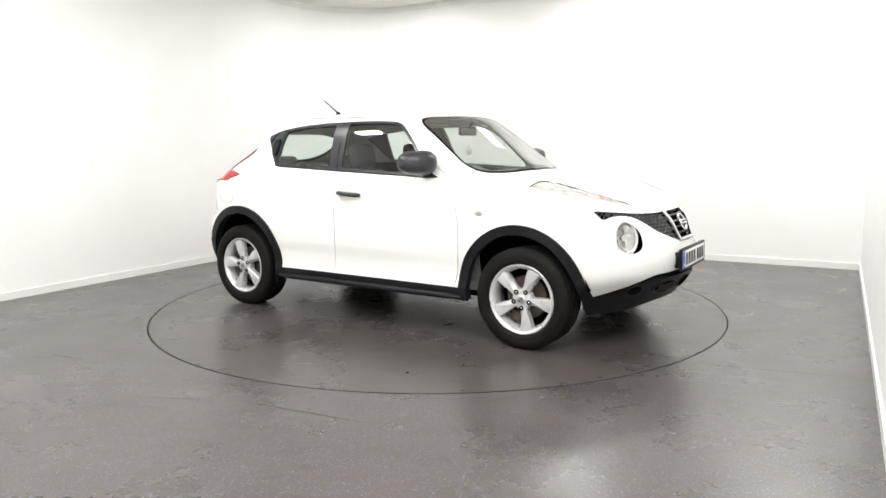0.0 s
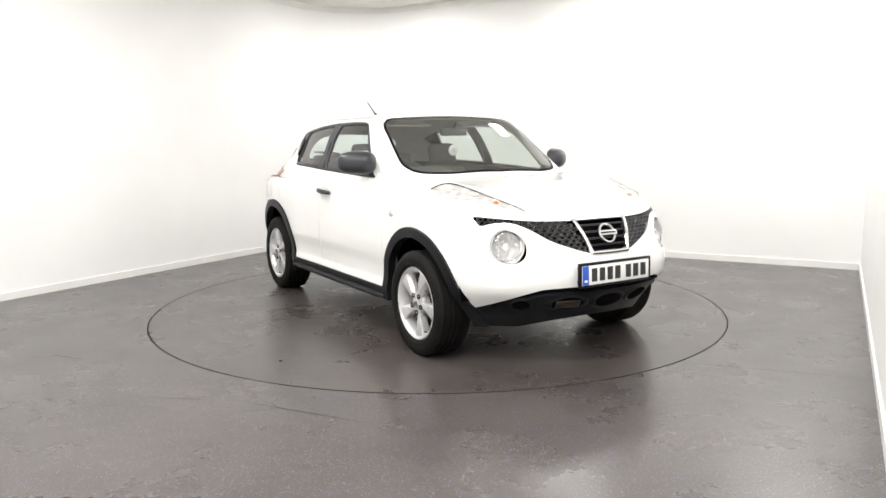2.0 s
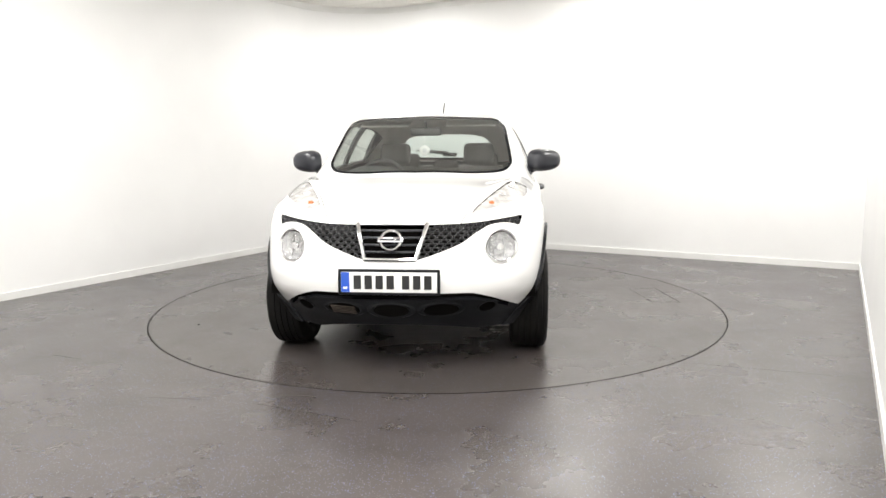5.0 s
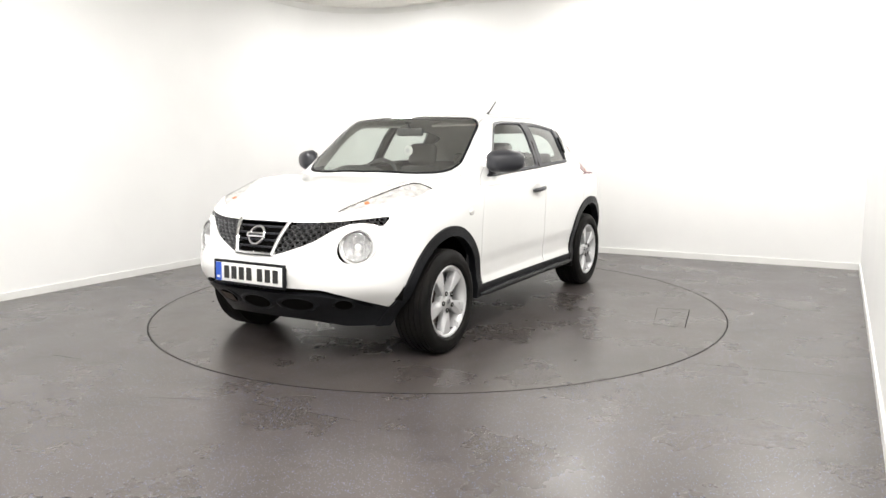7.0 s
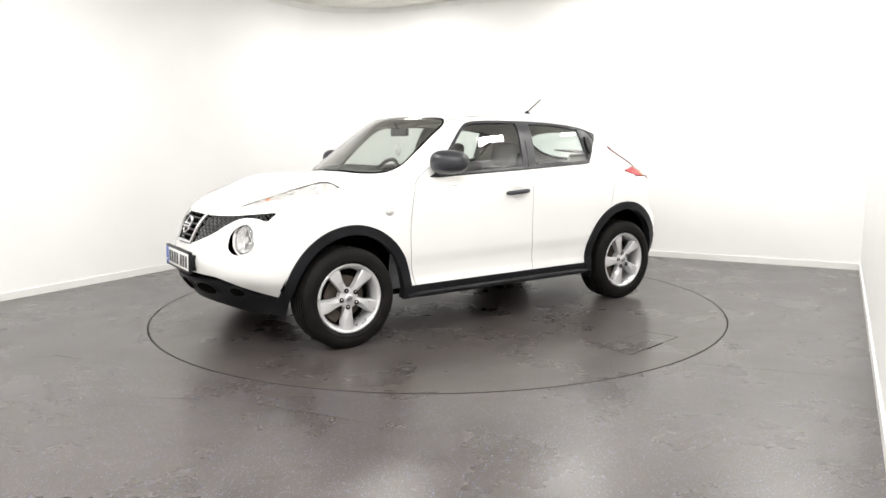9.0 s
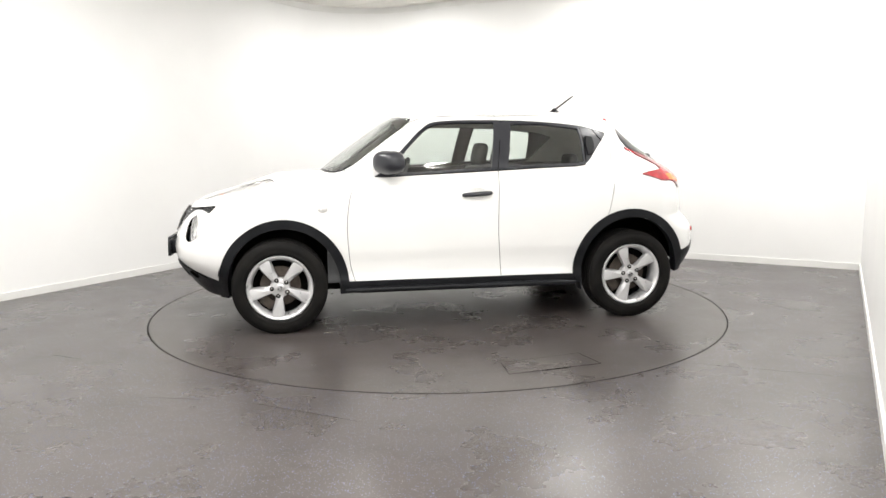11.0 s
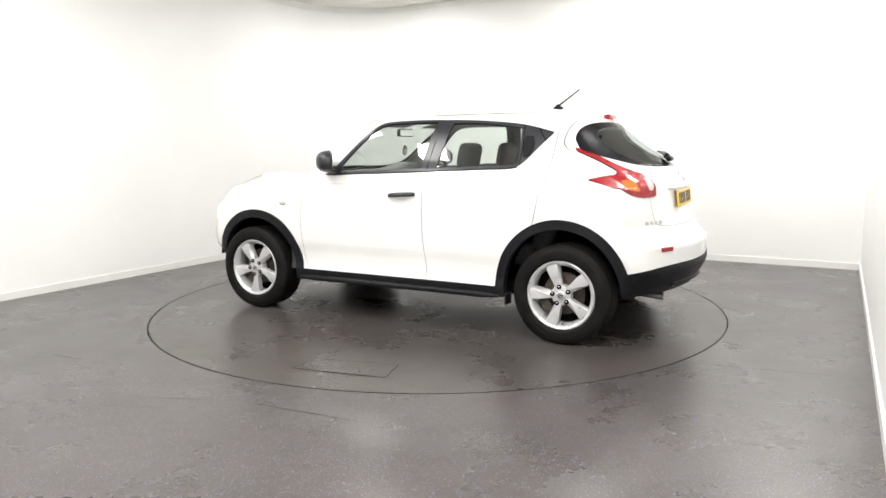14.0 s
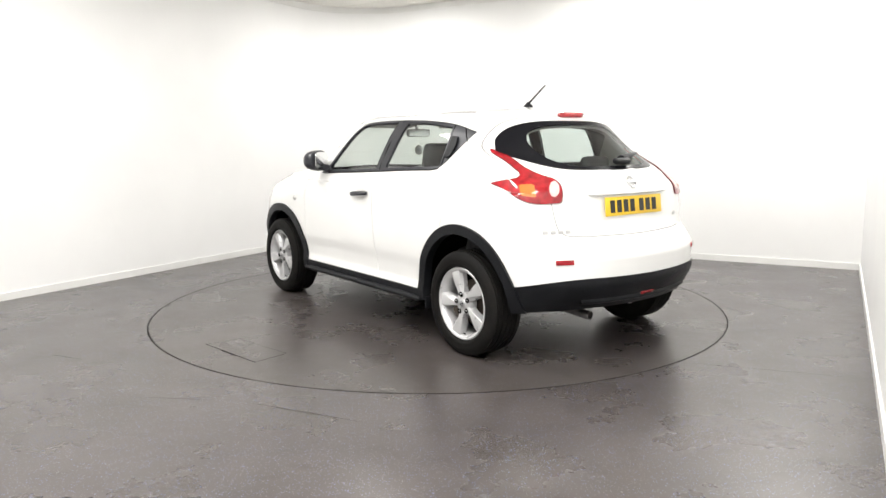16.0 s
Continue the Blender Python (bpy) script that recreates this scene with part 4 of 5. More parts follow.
def front():
    # grille backing and mesh
    panel("grille", BODY["grille"], GROOVE, CAR, "black grille with a lozenge mesh", lift=-0.035)
    gl = rounded([(-0.2, 0.848, 1), (0.0, 0.848), (0.20, 0.846), (0.45, 0.853), (0.715, 0.880, 1), (0.695, 0.822, 1), (0.655, 0.838), (0.60, 0.845), (0.53, 0.836), (0.46, 0.800), (0.38, 0.748), (0.26, 0.700), (0.14, 0.665), (0.0, 0.660), (-0.2, 0.660, 1)])
    inside = inside_of(gl, AX, AY, lambda p, n: p[:, 0] > -1)

    def is_in(y, z, by=0.0):
        return inside(np.array([[y, z, 0.0]]), None)[0] < by

    v_edge = lambda z: 0.135 + (z - 0.665) / 0.18 * 0.055
    for sg in (1, -1):
        bms = []
        pitch, rise = 0.046, 0.0215
        for j in range(12):
            for i in range(22):
                y = 0.13 + pitch * (i + 0.5 * (j % 2))
                z = 0.655 + rise * j
                if not is_in(y, z, 0.008) or y < v_edge(z) + 0.012:
                    continue
                place, n = front_at(sg * y, z)
                m = facing(place, n, lift=-0.012)
                bms.append((m, n))
        bm = bmesh.new()
        hexa = [(0.0235, 0.0), (0.0150, 0.0125), (-0.0150, 0.0125), (-0.0235, 0.0), (-0.0150, -0.0125), (0.0150, -0.0125)]
        for m, n in bms:
            loops = []
            for s, d in ((1.0, 0.0), (0.88, 0.003), (0.76, 0.0), (0.68, -0.020)):
                loops.append([bm.verts.new(m @ Vector((x * s, y * s, d))) for x, y in hexa])
            for a, b in zip(loops, loops[1:]):
                for k in range(6):
                    q = (k + 1) % 6
                    bm.faces.new([a[k], a[q], b[q], b[k]])
        ob = part("grille_mesh", bm, GRILLE, CAR, "dark grey lozenge mesh", smooth=False)
        tagged(ob, kind="stuff")
        # chrome sides of the badge panel
        rows = []
        for z in np.linspace(0.664, 0.852, 10):
            rows.append(front_at(sg * (v_edge(z) + 0.002), z)[0] + Vector((0.006, 0, 0)))
        part("badge_strut", tube(rows, 0.0125, 8, flat=1.0), CHROME, CAR, "chrome strut of the badge panel")
    low = [front_at(y, 0.668 - 0.0 * y)[0] + Vector((0.006, 0, 0)) for y in np.linspace(-0.137, 0.137, 9)]
    part("badge_sill", tube(low, 0.0125, 8), CHROME, CAR, "chrome lower edge of the badge panel")
    for z in (0.705, 0.742, 0.779, 0.816, 0.845):
        w = v_edge(z) - 0.008
        rows = [front_at(y, z)[0] + Vector((-0.010, 0, 0)) for y in np.linspace(-w, w, 9)]
        part("grille_slat", tube(rows, 0.0085, 8, flat=0.7), SATIN, CAR)
    place, n = front_at(0, 0.765)
    m = facing(place, n, lift=0.004)
    badge = part("badge", moved(lathe([(0.047, 0.0), (0.062, 0.0), (0.062, 0.007), (0.058, 0.012), (0.051, 0.012), (0.047, 0.007), (0.047, 0.0)], 40, "Z"), Matrix.Identity(4)), CHROME, CAR, "round chrome badge with a bar", m=m)
    part("badge_bar", box(0.140, 0.030, 0.014, 0.004, at=(0, 0, 0.010)), CHROME, badge)
    part("badge_mark", box(0.112, 0.010, 0.002, at=(0, 0, 0.0178)), SATIN, badge)
    # round headlights
    for sg in (1, -1):
        place, n = front_at(sg * 0.60, 0.718)
        ax = (n * 0.75 + Vector((1, 0, 0)) * 0.5).normalized()
        m = facing(place, ax, lift=-0.018)
        h = empty("headlight", CAR, m)
        tagged(h, "round clear headlight in a white cup")
        part("bowl", lathe([(0.086, 0.006), (0.080, -0.015), (0.066, -0.045), (0.040, -0.070), (0.0, -0.080)], 18, "Z"), HEAD_BOWL, h, smooth=False)
        part("bezel", lathe([(0.080, 0.004), (0.090, 0.010), (0.094, 0.004), (0.102, -0.030), (0.088, -0.030), (0.080, 0.004)], 48, "Z"), CHROME, h)
        part("cup", lathe([(0.094, -0.002), (0.097, 0.008), (0.101, 0.009), (0.107, 0.003), (0.111, -0.012), (0.112, -0.05), (0.094, -0.05), (0.094, -0.002)], 56, "Z"), PAINT, h)
        part("bulb", lathe([(0.014, -0.075), (0.014, -0.035), (0.010, -0.022), (0.0, -0.018)], 16, "Z"), SILVER, h)
        part("bulb_shield", lathe([(0.0, -0.012), (0.020, -0.014), (0.020, -0.030), (0.0, -0.028)], 20, "Z"), CHROME, h)
        part("reflector_fin", joined(box(0.003, 0.13, 0.02, at=(0.030, 0, -0.045)), box(0.003, 0.13, 0.02, at=(-0.034, 0, -0.045))), CHROME, h)
        part("lens", lathe([(0.086, 0.004), (0.072, 0.011), (0.045, 0.017), (0.0, 0.020)], 40, "Z"), CLEAR, h).visible_shadow = False
        # lamps along the bonnet
        lamp = panel("bonnet_lamp", BODY["bonnet_lamp"], LAMP_WHITE, CAR, "long clear side lamp on the bonnet edge", lift=-0.008, lip=-0.0085, side=sg)
        panel("lens", BODY["bonnet_lamp"], CLEAR, lamp, lift=0.001, side=sg).visible_shadow = False
        edge = [Vector((x, sg * y, 0)) for x, y in rounded(BONNET_LAMP, 5)]
        edge = [top_at(p.x, p.y)[0] for p in edge]
        part("lamp_seal", tube(edge, 0.0016, 5, closed=True), LAMP_EDGE, lamp)
        p, n = top_at(1.655, sg * 0.535)
        part("amber_bulb", moved(lathe([(0.018, -0.004), (0.015, 0.007), (0.0, 0.010)], 16, "Z"), facing(p, n, (1, 0, 0), -0.008)), AMBER, lamp)
        for x, y in ((1.40, 0.650), (1.53, 0.598)):
            p, n = top_at(x, sg * y)
            part("reflector_cup", moved(lathe([(0.024, 0.0), (0.026, 0.005), (0.022, 0.004), (0.0, -0.004)], 20, "Z"), facing(p, n, (1, 0, 0), -0.007)), HEAD_BOWL, lamp)
    # plate
    place, n = front_at(0, 0.555)
    plate("front_plate", PLATE_WHITE, 0.52, 0.111, Vector((2.082, 0.0, 0.553)), (1, 0, 0.04), (0, 0, 1), "white front plate with plain dark bars and a blue band")
    part("plate_mount", box(0.05, 0.50, 0.10, 0.01, at=(2.048, 0, 0.548)), BLACK, CAR)
    # intakes of the lower bumper
    for y, w, h in ((0.0, 0.102, 0.046), (0.270, 0.102, 0.046), (-0.270, 0.102, 0.046), (0.515, 0.052, 0.040), (-0.515, 0.052, 0.040)):
        place, n = front_at(y, 0.385)
        m = facing(place, n, lift=0.003)
        bm = bmesh.new()
        loops = []
        for k, (s, d) in enumerate(((1.34, -0.006), (1.16, 0.003), (1.02, 0.002), (0.95, -0.004), (0.86, -0.03), (0.80, -0.06))):
            loops.append([bm.verts.new((w * s * math.cos(a), h * s * math.sin(a), d)) for a in np.linspace(0, 2 * math.pi, 28, endpoint=False)])
        for a, b in zip(loops, loops[1:]):
            for i in range(28):
                j = (i + 1) % 28
                bm.faces.new([a[i], a[j], b[j], b[i]])
        part("intake_rim", bm, BLACK, CAR, "moulded rim of a round intake", m=m)
        # flat black disc across the mouth, in place of the shade inside it
        bm = bmesh.new()
        bm.faces.new([bm.verts.new((w * 0.96 * math.cos(a), h * 0.96 * math.sin(a), 0.002)) for a in np.linspace(0, 2 * math.pi, 28, endpoint=False)])
        part("intake_shade_disc", bm, GROOVE, CAR, m=m)
        if y == -0.270:
            for k in range(5):
                part("intake_fin", box(0.15, 0.003, 0.006, at=(0, -0.024 + 0.012 * k, 0.007)), STEEL, CAR, m=m)


HEAD_BOWL = varied(material("bright headlight reflector", (0.8, 0.8, 0.8), 0.25, 0.45), (0.62, 0.62, 0.63), (0.88, 0.88, 0.88), 45, rough=(0.12, 0.3))
LAMP_EDGE = material("grey lamp seal", (0.40, 0.385, 0.375), 0.5)
LAMP_WHITE = varied(material("silvered lamp housing", (0.75, 0.74, 0.73), 0.15, 0.2), (0.42, 0.41, 0.40), (0.80, 0.79, 0.78), 22, rough=(0.1, 0.3))
front()


# ---- sides: mirrors, handles, small lamps ----
def sides():
    for sg in (1, -1):
        fd, rd = BODY["doors"][sg]
        # mirror on its arm
        mir = empty("door_mirror", CAR, pose(0.495, 0.866 * sg, 1.162))
        sweep = pose(0, 0, 0, 0, 0, 36 * sg)
        tagged(mir, "dark grey plastic door mirror")
        bm = bmesh.new()
        bmesh.ops.create_uvsphere(bm, u_segments=32, v_segments=20, radius=1)
        for v in bm.verts:
            x, y, z = v.co
            sx = 0.098 if x > 0 else 0.022
            k = 1 + 0.10 * (-y * sg)
            v.co = (math.copysign(abs(x) ** 0.85, x) * sx, math.copysign(abs(y) ** 0.75, y) * 0.136, math.copysign(abs(z) ** 0.75, z) * 0.080 * k)
        part("shell", moved(bm, sweep), SATIN, mir, sharp=60)
        gl = slab(arc_outline([(-0.096, -0.05), (-0.10, 0.0), (-0.09, 0.055), (0.0, 0.066), (0.085, 0.055), (0.10, 0.0), (0.085, -0.05), (0.0, -0.062)]), 0.004)
        part("mirror_glass", moved(gl, sweep @ pose(-0.024, 0, 0, 90, 0, -90)), CHROME, mir)
        root = side_at(sg, 0.50, 1.078)[0] - Vector((0.495, 0.866 * sg, 1.162))
        part("arm", tube([root + Vector((0.02, -0.03 * sg, 0.0)), root * 0.75 + Vector((0.01, 0, 0.0)), Vector((0.0, -0.06 * sg, -0.055))], [0.040, 0.040, 0.048], 12, flat=0.6), SATIN, mir)
        base = slab([(sg * a, b) for a, b in arc_outline([(-0.09, -0.012), (0.05, -0.008), (0.05, 0.03), (0.0, 0.055), (-0.035, 0.02)])], 0.012, 0.003)
        p, n = side_at(sg, 0.51, 1.072)
        part("mirror_foot", moved(base, facing(p, n, lift=-0.002)), SATIN, mir, m=Matrix.Translation((-0.495, -0.866 * sg, -1.162)))
        # front door handle
        p, n = side_at(sg, -0.108, 0.934)
        m = facing(p, n, lift=0.0)
        # nearly flat disc; the hollow's shade is in its greyer white
        cup = lathe([(0.0, 0.0006), (0.05, 0.0006), (0.056, 0.002), (0.060, 0.0004)], 28, "Z")
        part("handle_cup", moved(cup, m @ Matrix.Translation((0.0, 0.006, 0)) @ Matrix.Diagonal((1.2, 0.75, 1, 1))), CUP_SHADE, fd)
        rot_ = pose(0, 0, 0, 0, 0, 3.5 * sg)
        grip = tube([(-0.100, 0, 0.006), (-0.090, 0, 0.022), (-0.05, 0, 0.036), (0.05, 0, 0.036), (0.090, 0, 0.022), (0.100, 0, 0.006)], [0.012, 0.015, 0.016, 0.016, 0.015, 0.012], 12)
        part("door_handle", moved(grip, m @ rot_), SATIN, fd, "dark grey pull handle")
        # hidden rear handle in the pillar
        p, n = side_at(sg, -0.985, 1.262)
        m = facing(p, n, lift=-0.002)
        hd = slab(arc_outline([(-0.032, -0.075, 1), (-0.036, 0.0), (-0.024, 0.075, 1), (0.03, 0.07, 1), (0.036, 0.01), (0.010, -0.07, 1)] if sg > 0 else [(0.032, -0.075, 1), (-0.010, -0.07, 1), (-0.036, 0.01), (-0.03, 0.07, 1), (0.024, 0.075, 1), (0.036, 0.0)], 3), 0.014, 0.003)
        part("rear_door_handle", moved(hd, m), BLACK, rd, "black handle hidden in the window pillar")
        # repeater
        p, n = side_at(sg, 0.962, 0.849)
        part("side_repeater", moved(lathe([(0.028, 0.0), (0.025, 0.005), (0.018, 0.008), (0.0, 0.009)], 24, "Z"), facing(p, n) @ Matrix.Diagonal((1.1, 0.72, 1, 1))), LAMP_WHITE, CAR, "small clear side repeater")
        part("repeater_bulb", moved(lathe([(0.008, 0.0085), (0.006, 0.0105), (0.0, 0.011)], 12, "Z"), facing(p, n)), LAMP_EDGE, CAR)
        # sill ledge
        led = [side_at(sg, x, 0.31)[0] + Vector((0, 0.012 * sg, -0.028)) for x in np.linspace(-0.84, 0.82, 16)]
        part("sill_ledge", tube(led, [0.012] + [0.024] * 14 + [0.012], 12, flat=0.9), BLACK, CAR, "rounded black sill ledge")
        # roof channel
        ch = [top_at(x, y * sg)[0] + Vector((0, 0, 0.001)) for x, y in ((0.335, 0.580), (0.28, 0.572), (0.1, 0.563), (-0.3, 0.560), (-0.7, 0.545), (-1.0, 0.515))]
        part("roof_channel", tube(ch, 0.0032, 6), SEAM, CAR)
        # window weather strip
        pts = [side_at(sg, x, z)[0] + Vector((0, 0.003 * sg, 0)) for x, z in ((0.50, 1.064), (0.15, 1.080), (-0.24, 1.096), (-0.6, 1.112), (-0.86, 1.120), (-0.93, 1.130))]
        part("weather_strip", tube(pts, 0.006, 6), BLACK, CAR)
    for sg in (1, -1):
        # joints of the window pillars
        for line in (((-0.335, 1.445), (-0.30, 1.28), (-0.272, 1.108)), ((-0.93, 1.402), (-0.945, 1.28), (-0.94, 1.145)), ((-1.03, 1.385), (-1.065, 1.33), (-1.10, 1.29))):
            pts = [side_at(sg, x, z)[0] + Vector((0, -0.001 * sg, 0)) for x, z in line]
            part("pillar_joint", tube(pts, 0.003, 6), GROOVE, CAR)
    # fuel flap on the right rear quarter
    ring = []
    for a in np.linspace(0, 2 * math.pi, 36, endpoint=False):
        c, s = math.cos(a), math.sin(a)
        ring.append(side_at(-1, -1.40 + 0.085 * math.copysign(abs(c) ** 0.5, c), 0.915 + 0.085 * math.copysign(abs(s) ** 0.5, s))[0])
    part("fuel_flap_line", tube(ring, 0.0018, 5, closed=True), SEAM, CAR)


# car white made greyer: shade of the handle hollow put into the colour
CUP_SHADE = varied(material("white paint darkened as recess shade", (0.74, 0.74, 0.72), 0.25), (0.70, 0.70, 0.68), (0.76, 0.76, 0.74), 8)
sides()


# ---- rear ----
def rear():
    gate = BODY["gate"]
    part("high_brake_light", box(0.050, 0.20, 0.034, 0.012, 3, at=(-1.335, 0, 1.462)), RED, gate, "red high brake light")
    part("washer_jet", box(0.015, 0.015, 0.012, 0.004, at=(-1.33, -0.125, 1.470)), GROOVE, gate)
    # wiper
    p, n = rear_at(-0.03, 1.155)
    w = empty("rear_wiper", CAR, facing(p, n, lift=0.004))
    tagged(w, "black rear wiper")
    part("pivot", box(0.15, 0.040, 0.036, 0.016, 3, at=(-0.02, -0.004, 0.020)), BLACK, w)
    pts = [rear_at(y, z)[0] + Vector((-0.022, 0, 0.012)) for y, z in ((-0.03, 1.175), (-0.18, 1.192), (-0.34, 1.205))]
    part("blade", tube(pts, [0.024, 0.020, 0.008], 10, flat=0.8), BLACK, CAR, "black wiper blade")
    # plate, its lip and badge
    nv = Vector((-1, 0, 0.12)).normalized()
    plate("rear_plate", PLATE_YELLOW, 0.52, 0.111, Vector((-1.862, 0, 0.912)), nv, (0, 0, 1), "yellow rear plate with plain dark bars", surround=False, band=False)
    lip = [rear_at(y, 0.988)[0] + Vector((-0.010, 0, 0)) for y in np.linspace(-0.36, 0.36, 15)]
    part("plate_lip", tube(lip, [0.006] + [0.015] * 13 + [0.006], 10, flat=0.75), PAINT, gate, "white lip over the plate")
    p, n = rear_at(0, 1.047)
    badge = part("badge", lathe([(0.030, 0.0), (0.040, 0.0), (0.040, 0.005), (0.036, 0.009), (0.032, 0.007), (0.030, 0.0)], 32, "Z"), CHROME, CAR, "small round chrome badge with a bar", m=facing(p, n, lift=0.001))
    part("badge_bar", box(0.090, 0.019, 0.009, 0.003, at=(0, 0, 0.006)), CHROME, badge)
    # lettering as plain bars
    for k in range(4):
        p, n = rear_at(0.635 - 0.042 * k, 0.782)
        part("letter_bar", box(0.031, 0.021, 0.003, 0.001), LETTER, CAR, m=facing(p, n, lift=0.002))
    for k in range(2):
        p, n = rear_at(-0.47 - 0.028 * k, 0.83)
        part("letter_bar", box(0.022, 0.021, 0.003, 0.001), LETTER, CAR, m=facing(p, n, lift=0.002))
    for sg in (1, -1):
        p, n = rear_at(sg * 0.60, 0.622)
        part("rear_reflector", box(0.105, 0.028, 0.010, 0.003), RED, CAR, "red bumper reflector", m=facing(p, n, lift=0.002))
        # clear inner ribs and rim of the tail lamp
        lamp_rim = rim_edges(BODY["tail"][2])
        P, N = BODY["tail"][0], BODY["tail"][1]
        bm = bmesh.new()
        for a, b in lamp_rim:
            quad = [P[a] + N[a] * 0.0075, P[b] + N[b] * 0.0075, P[b] - N[b] * 0.004, P[a] - N[a] * 0.004]
            outv = np.cross(P[b] - P[a], N[a])
            outv = outv / max(np.linalg.norm(outv), 1e-9) * 0.003
            bm.faces.new([bm.verts.new(((q + outv) * [1, sg, 1]).tolist()) for q in quad])
            bm.faces.new([bm.verts.new((q * [1, sg, 1]).tolist()) for q in (quad[0], quad[1], quad[1] + outv, quad[0] + outv)])
        bmesh.ops.remove_doubles(bm, verts=bm.verts[:], dist=1e-4)
        part("lamp_rim", bm, DARK_RED, CAR, "dark red lamp rim")
        # amber and clear sections of the tail lamps
        def piece(line, name, mat, lift):
            f = inside_of(rounded(line), DIAG, AZ, lambda q, n: q[:, 0] < -1.1)
            panel(name, cut(BODY["tail"], f)[0], mat, CAR, lift=lift, lip=0.004, side=sg)
        piece([(-0.90, 1.045, 1), (-1.02, 1.048, 1), (-1.035, 0.980, 1), (-0.92, 0.990, 1)], "amber_lens", AMBER, 0.008)
        piece([(-1.178 + 0.040 * math.cos(a), 1.022 + 0.042 * math.sin(a)) for a in np.linspace(0, 2 * math.pi, 14, endpoint=False)], "reversing_lens", PINK, 0.008)
    # fog lamp and bumper crease
    p, n = rear_at(0.0, 0.395)
    part("fog_lamp", box(0.12, 0.035, 0.012, 0.004), RED, CAR, "red fog lamp in the lower bumper", m=facing(p, n, lift=0.004))
    part("diffuser_ledge", tube([rear_at(y, 0.385)[0] + Vector((-0.006, 0, 0)) for y in np.linspace(-0.48, 0.48, 15)], 0.012, 8, flat=1.4), BLACK, CAR)


DARK_RED = material("dark red lamp edge", (0.10, 0.003, 0.006), 0.2)
LETTER = material("grey chrome letters", (0.5, 0.5, 0.5), 0.3, 0.5)
PINK = varied(material("clear reversing lens", (0.75, 0.45, 0.42), 0.15, coat=0.5), (0.75, 0.40, 0.38), (0.8, 0.6, 0.57), 40)
rear()


def antenna():
    p, n = top_at(-0.946, 0.0)
    a = empty("antenna", CAR, Matrix.Translation(p))
    tagged(a, "short black roof antenna")
    part("foot", moved(lathe([(0.030, -0.006), (0.027, 0.008), (0.014, 0.022), (0.008, 0.034), (0.0, 0.036)], 20, "Z"), Matrix.Diagonal((1.5, 0.8, 1, 1))), BLACK, a)
    part("mast", tube([(0.0, 0, 0.02), (-0.16, 0, 0.135)], [0.0065, 0.005], 8), BLACK, a)


antenna()


# ---- interior ----
def seat(x, y, width=0.50):
    s = empty("front_seat", CAR, pose(x, y, 0.36))
    tagged(s, "charcoal cloth front seat with a headrest")
    part("cushion", box(0.52, width, 0.16, 0.05, 3, at=(0.05, 0, 0.14)), CLOTH, s)
    bk = box(0.13, width - 0.02, 0.62, 0.055, 3, at=(0, 0, 0.31))
    for v in bk.verts:
        v.co.y *= 1 - 0.20 * max(v.co.z - 0.2, 0) / 0.42
    part("backrest", moved(bk, pose(-0.20, 0, 0.14, 0, -17, 0)), CLOTH, s)
    part("headrest", moved(box(0.10, 0.26, 0.19, 0.045, 3), pose(-0.415, 0, 0.835, 0, -12, 0)), CLOTH, s)
    for dy in (-0.05, 0.05):
        part("headrest_post", tube([(-0.375, dy, 0.70), (-0.405, dy, 0.80)], 0.006, 8), CHROME, s)
    return s


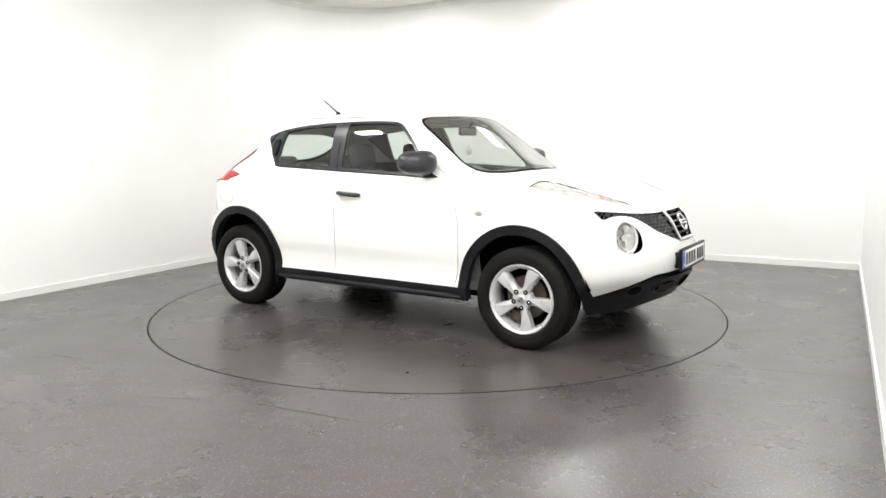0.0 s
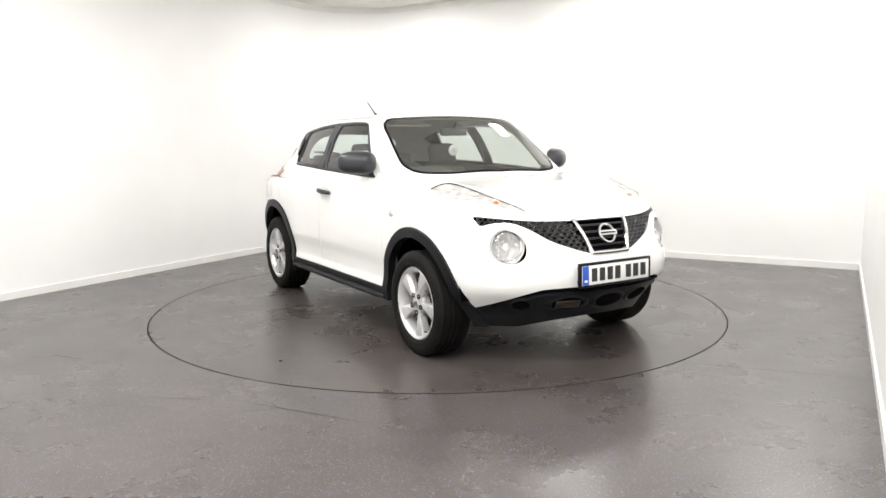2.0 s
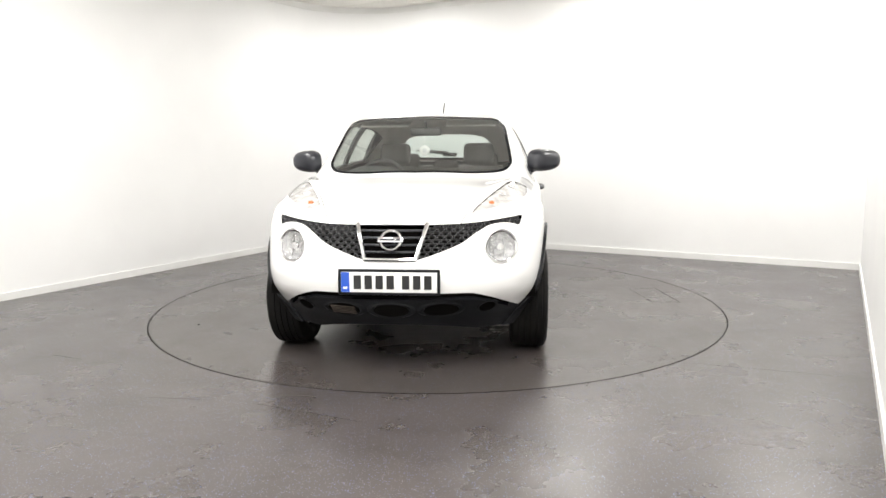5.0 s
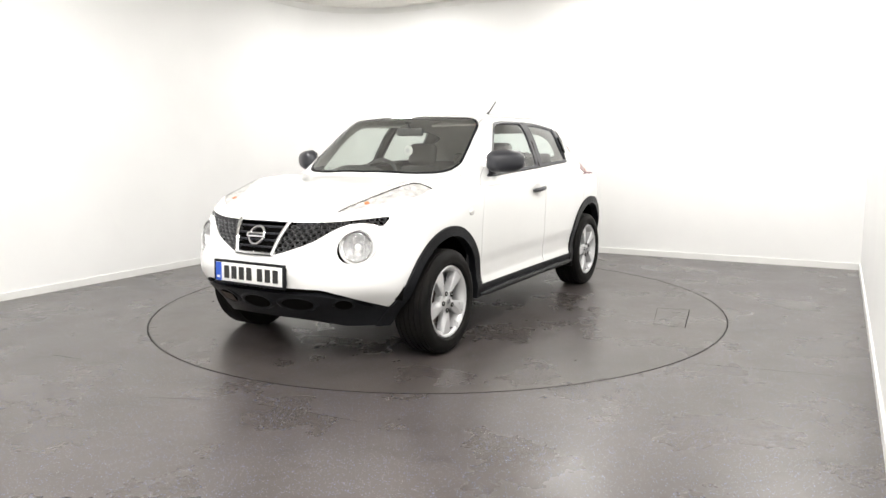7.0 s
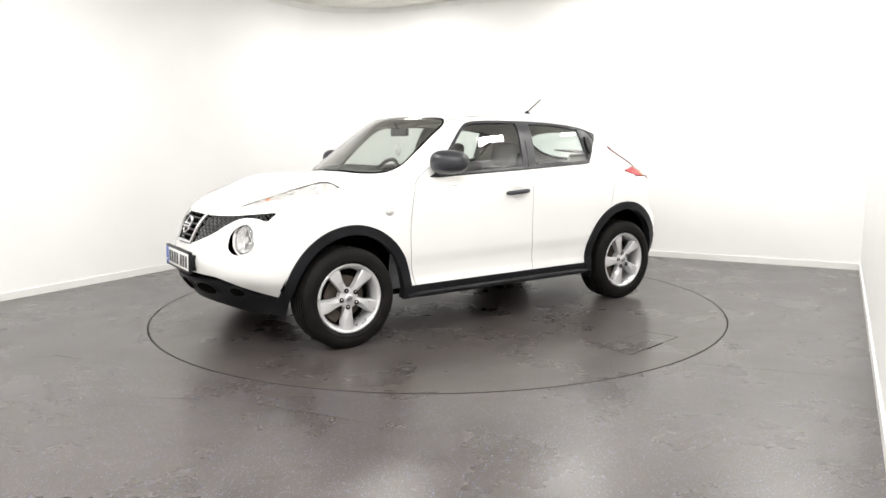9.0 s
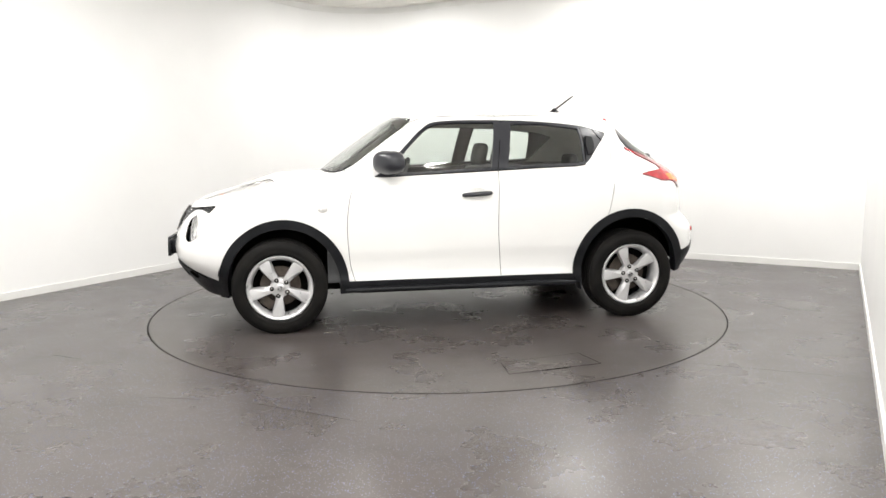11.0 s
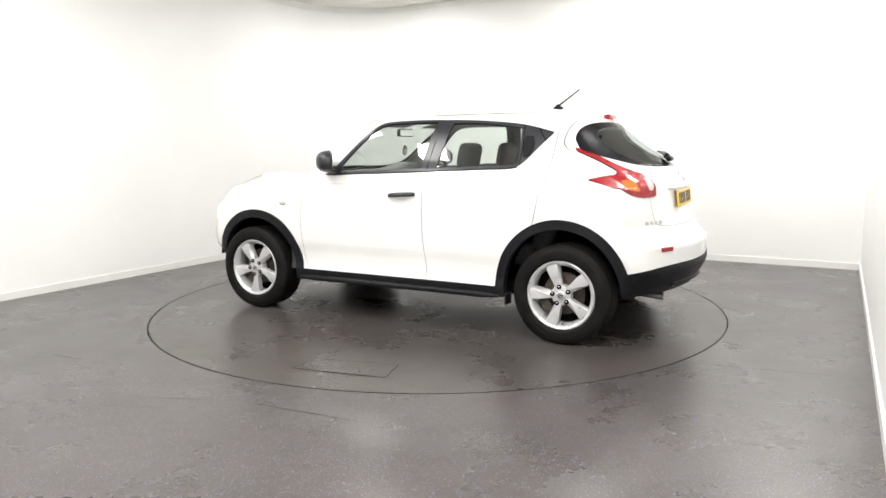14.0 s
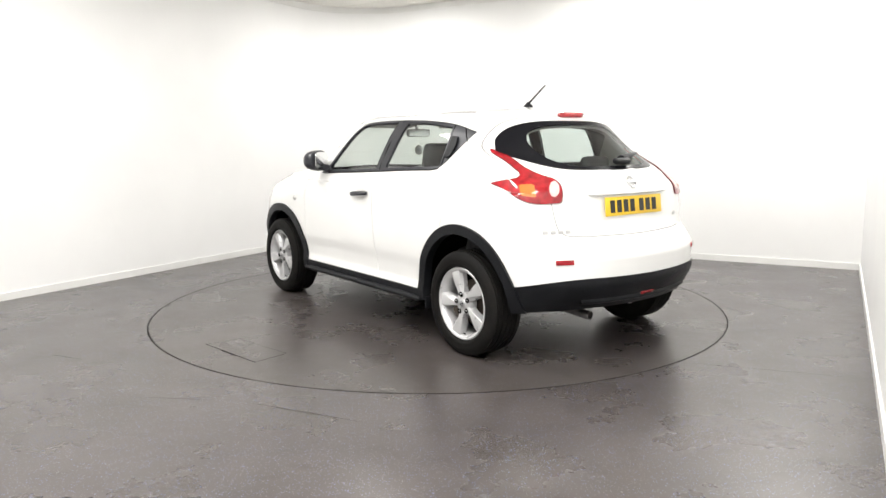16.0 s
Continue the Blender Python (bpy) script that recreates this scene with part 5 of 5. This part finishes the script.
def interior():
    seat(0.02, 0.36)
    seat(0.02, -0.36)
    b = empty("rear_seat", CAR, pose(-0.80, 0, 0.36))
    tagged(b, "charcoal cloth rear bench with three headrests")
    part("cushion", box(0.48, 1.22, 0.16, 0.05, 3, at=(0.05, 0, 0.17)), CLOTH, b)
    part("backrest", moved(box(0.13, 1.20, 0.52, 0.05, 3, at=(0, 0, 0.26)), pose(-0.21, 0, 0.20, 0, -20, 0)), CLOTH, b)
    for y in (-0.38, 0.38, 0.0):
        part("headrest", box(0.09, 0.25, 0.15 if y else 0.10, 0.04, 3, at=(-0.42, y, 0.755 if y else 0.72)), CLOTH, b)
    # dashboard
    bm = bmesh.new()
    prof = [(0.86, 1.06), (0.60, 1.085), (0.46, 1.075), (0.40, 1.03), (0.42, 0.85), (0.50, 0.62), (0.88, 0.60)]
    rows = []
    for y in np.linspace(-0.70, 0.70, 29):
        hump = 0.045 * math.exp(-((y + 0.36) / 0.17) ** 4)
        sh = 0.16 * (y / 0.7) ** 2
        rows.append([bm.verts.new((px - (sh if px > 0.7 else 0.0), y, pz + (hump if px < 0.65 and pz > 0.9 else 0))) for px, pz in prof])
    for p, q in zip(rows, rows[1:]):
        for k in range(len(prof)):
            j = (k + 1) % len(prof)
            bm.faces.new([p[k], p[j], q[j], q[k]])
    bm.faces.new(rows[0])
    bm.faces.new(rows[-1][::-1])
    bmesh.ops.recalc_face_normals(bm, faces=bm.faces[:])
    part("dashboard", bm, DASH, CAR, "dark grey dashboard", sharp=50)
    # steering wheel on the right
    st = empty("steering_wheel", CAR, pose(0.30, -0.36, 0.99, 0, -24, 0))
    tagged(st, "black steering wheel")
    n = 40
    part("rim", tube([(0, 0.185 * math.cos(2 * math.pi * k / n), 0.185 * math.sin(2 * math.pi * k / n)) for k in range(n)], 0.016, 10, closed=True), DASH, st)
    part("boss", box(0.06, 0.15, 0.12, 0.03, 3, at=(0.03, 0, -0.01)), DASH, st)
    for a in (0, 180, 270):
        c, s = math.cos(radians(a)), math.sin(radians(a))
        part("wheel_spoke", tube([(0.03, 0.05 * c, 0.05 * s), (0.0, 0.18 * c, 0.18 * s)], 0.016, 8, flat=0.6), DASH, st)
    part("column", tube([(0.04, 0, 0), (0.25, 0, 0)], 0.035, 12), DASH, st)
    # inside mirror and the hanging disc
    mr = empty("inside_mirror", CAR, pose(0.36, 0, 1.375))
    tagged(mr, "black inside mirror under the windscreen")
    part("housing", box(0.035, 0.23, 0.062, 0.015, 3), DASH, mr)
    part("glass", box(0.004, 0.21, 0.05, at=(-0.0185, 0, 0)), CHROME, mr, smooth=False)
    part("stalk", tube([(0.01, 0, 0.02), (0.045, 0, 0.070)], 0.010, 8), DASH, mr)
    fr = empty("air_freshener", CAR, pose(0.375, -0.01, 1.235))
    tagged(fr, "pale round air freshener hanging on a cord")
    part("disc", lathe([(0.0, 0.006), (0.033, 0.007), (0.040, 0.004), (0.040, -0.004), (0.033, -0.007), (0.0, -0.006)], 28, "X"), PLASTIC_WHITE, fr)
    part("disc_centre", lathe([(0.0, 0.0095), (0.018, 0.0085), (0.018, -0.0085), (0.0, -0.0095)], 24, "X"), SILVER, fr)
    part("cord", tube([(0, 0, 0.034), (0, 0, 0.13)], 0.0015, 5), PLASTIC_WHITE, fr)
    for y in (-0.33, 0.33):
        part("sun_visor", moved(box(0.16, 0.38, 0.014, 0.005), pose(0.20, y, 1.435, 0, 12, 0)), LINER, CAR)
    part("parcel_shelf", box(0.42, 1.10, 0.02, 0.006, at=(-1.40, 0, 1.06)), DASH, CAR)


interior()


# ---- marks on the turntable and the floor ----
STREAK = material("grimy joint", (0.022, 0.019, 0.016), 0.7)


def deck_marks():
    c = [Vector((-0.075, 1.955, 0)), Vector((-0.655, 1.865, 0)), Vector((-0.60, 1.635, 0)), Vector((-0.085, 1.735, 0))]
    hatch = empty("hatch_cover", TABLE)
    bm = bmesh.new()
    bm.faces.new([bm.verts.new(v + Vector((0, 0, 0.0012))) for v in c])
    part("cover_plate", bm, DECK, hatch, smooth=False)
    for a, b, w in ((c[0], c[1], 0.003), (c[1], c[2], 0.0022), (c[0], c[3], 0.0014), (c[2], c[3], 0.0010)):
        d = (b - a).normalized()
        s = Vector((-d.y, d.x, 0)) * w
        bm = bmesh.new()
        bm.faces.new([bm.verts.new(v + Vector((0, 0, 0.0024))) for v in (a - s, b - s, b + s, a + s)])
        part("cover_joint", bm, GROOVE, hatch, smooth=False)
    # joints and scratches of the floor
    for a, b, w, mat in (((1.30, -1.668), (2.45, -2.10), 0.0022, STREAK), ((-0.30, -2.62), (-1.00, -2.30), 0.004, STREAK), ((-1.15, -2.28), (-1.55, -2.22), 0.003, STREAK), ((-2.15, -1.55), (-2.45, -1.42), 0.004, STREAK)):
        a, b = Vector((*a, 0.0008)), Vector((*b, 0.0008))
        d = (b - a).normalized()
        s = Vector((-d.y, d.x, 0)) * w
        bm = bmesh.new()
        bm.faces.new([bm.verts.new(v) for v in (a, (a + b) / 2 - s, b, (a + b) / 2 + s)])
        ob = part("floor_joint", bm, mat, None, smooth=False)
        tagged(ob, "thin worn joint line in the vinyl floor", "floor", kind="structure")
    rnd = random.Random(4)
    for k in range(9):
        r, a = rnd.uniform(0.3, 2.0), rnd.uniform(0, 2 * math.pi)
        s = rnd.uniform(0.006, 0.02)
        bm = box(s, s * rnd.uniform(0.4, 0.9), 0.003, 0.001)
        ob = part("debris", bm, GROOVE if k % 2 else STEEL, None, m=pose(r * math.cos(a), r * math.sin(a), 0.0018, 0, 0, rnd.uniform(0, 180)))
        ob.parent = TABLE


deck_marks()


# ---- the turn of the table ----
def motions():
    rows = []
    for k in range(33):
        t = 0.5 * k
        s = (t - 8) / 8
        a = math.degrees(-2.3272 - 1.7326 * s - 0.0024 * s * s - 0.0051 * s ** 3)
        rows.append((t, a))
    walk(TABLE, [(t, pose(0, 0, 0, 0, 0, a)) for t, a in rows])
    walk(CAR, [(t, pose(0, 0, 0, 0, 0, a) @ pose(-0.0426, -0.0466, 0)) for t, a in rows])


motions()
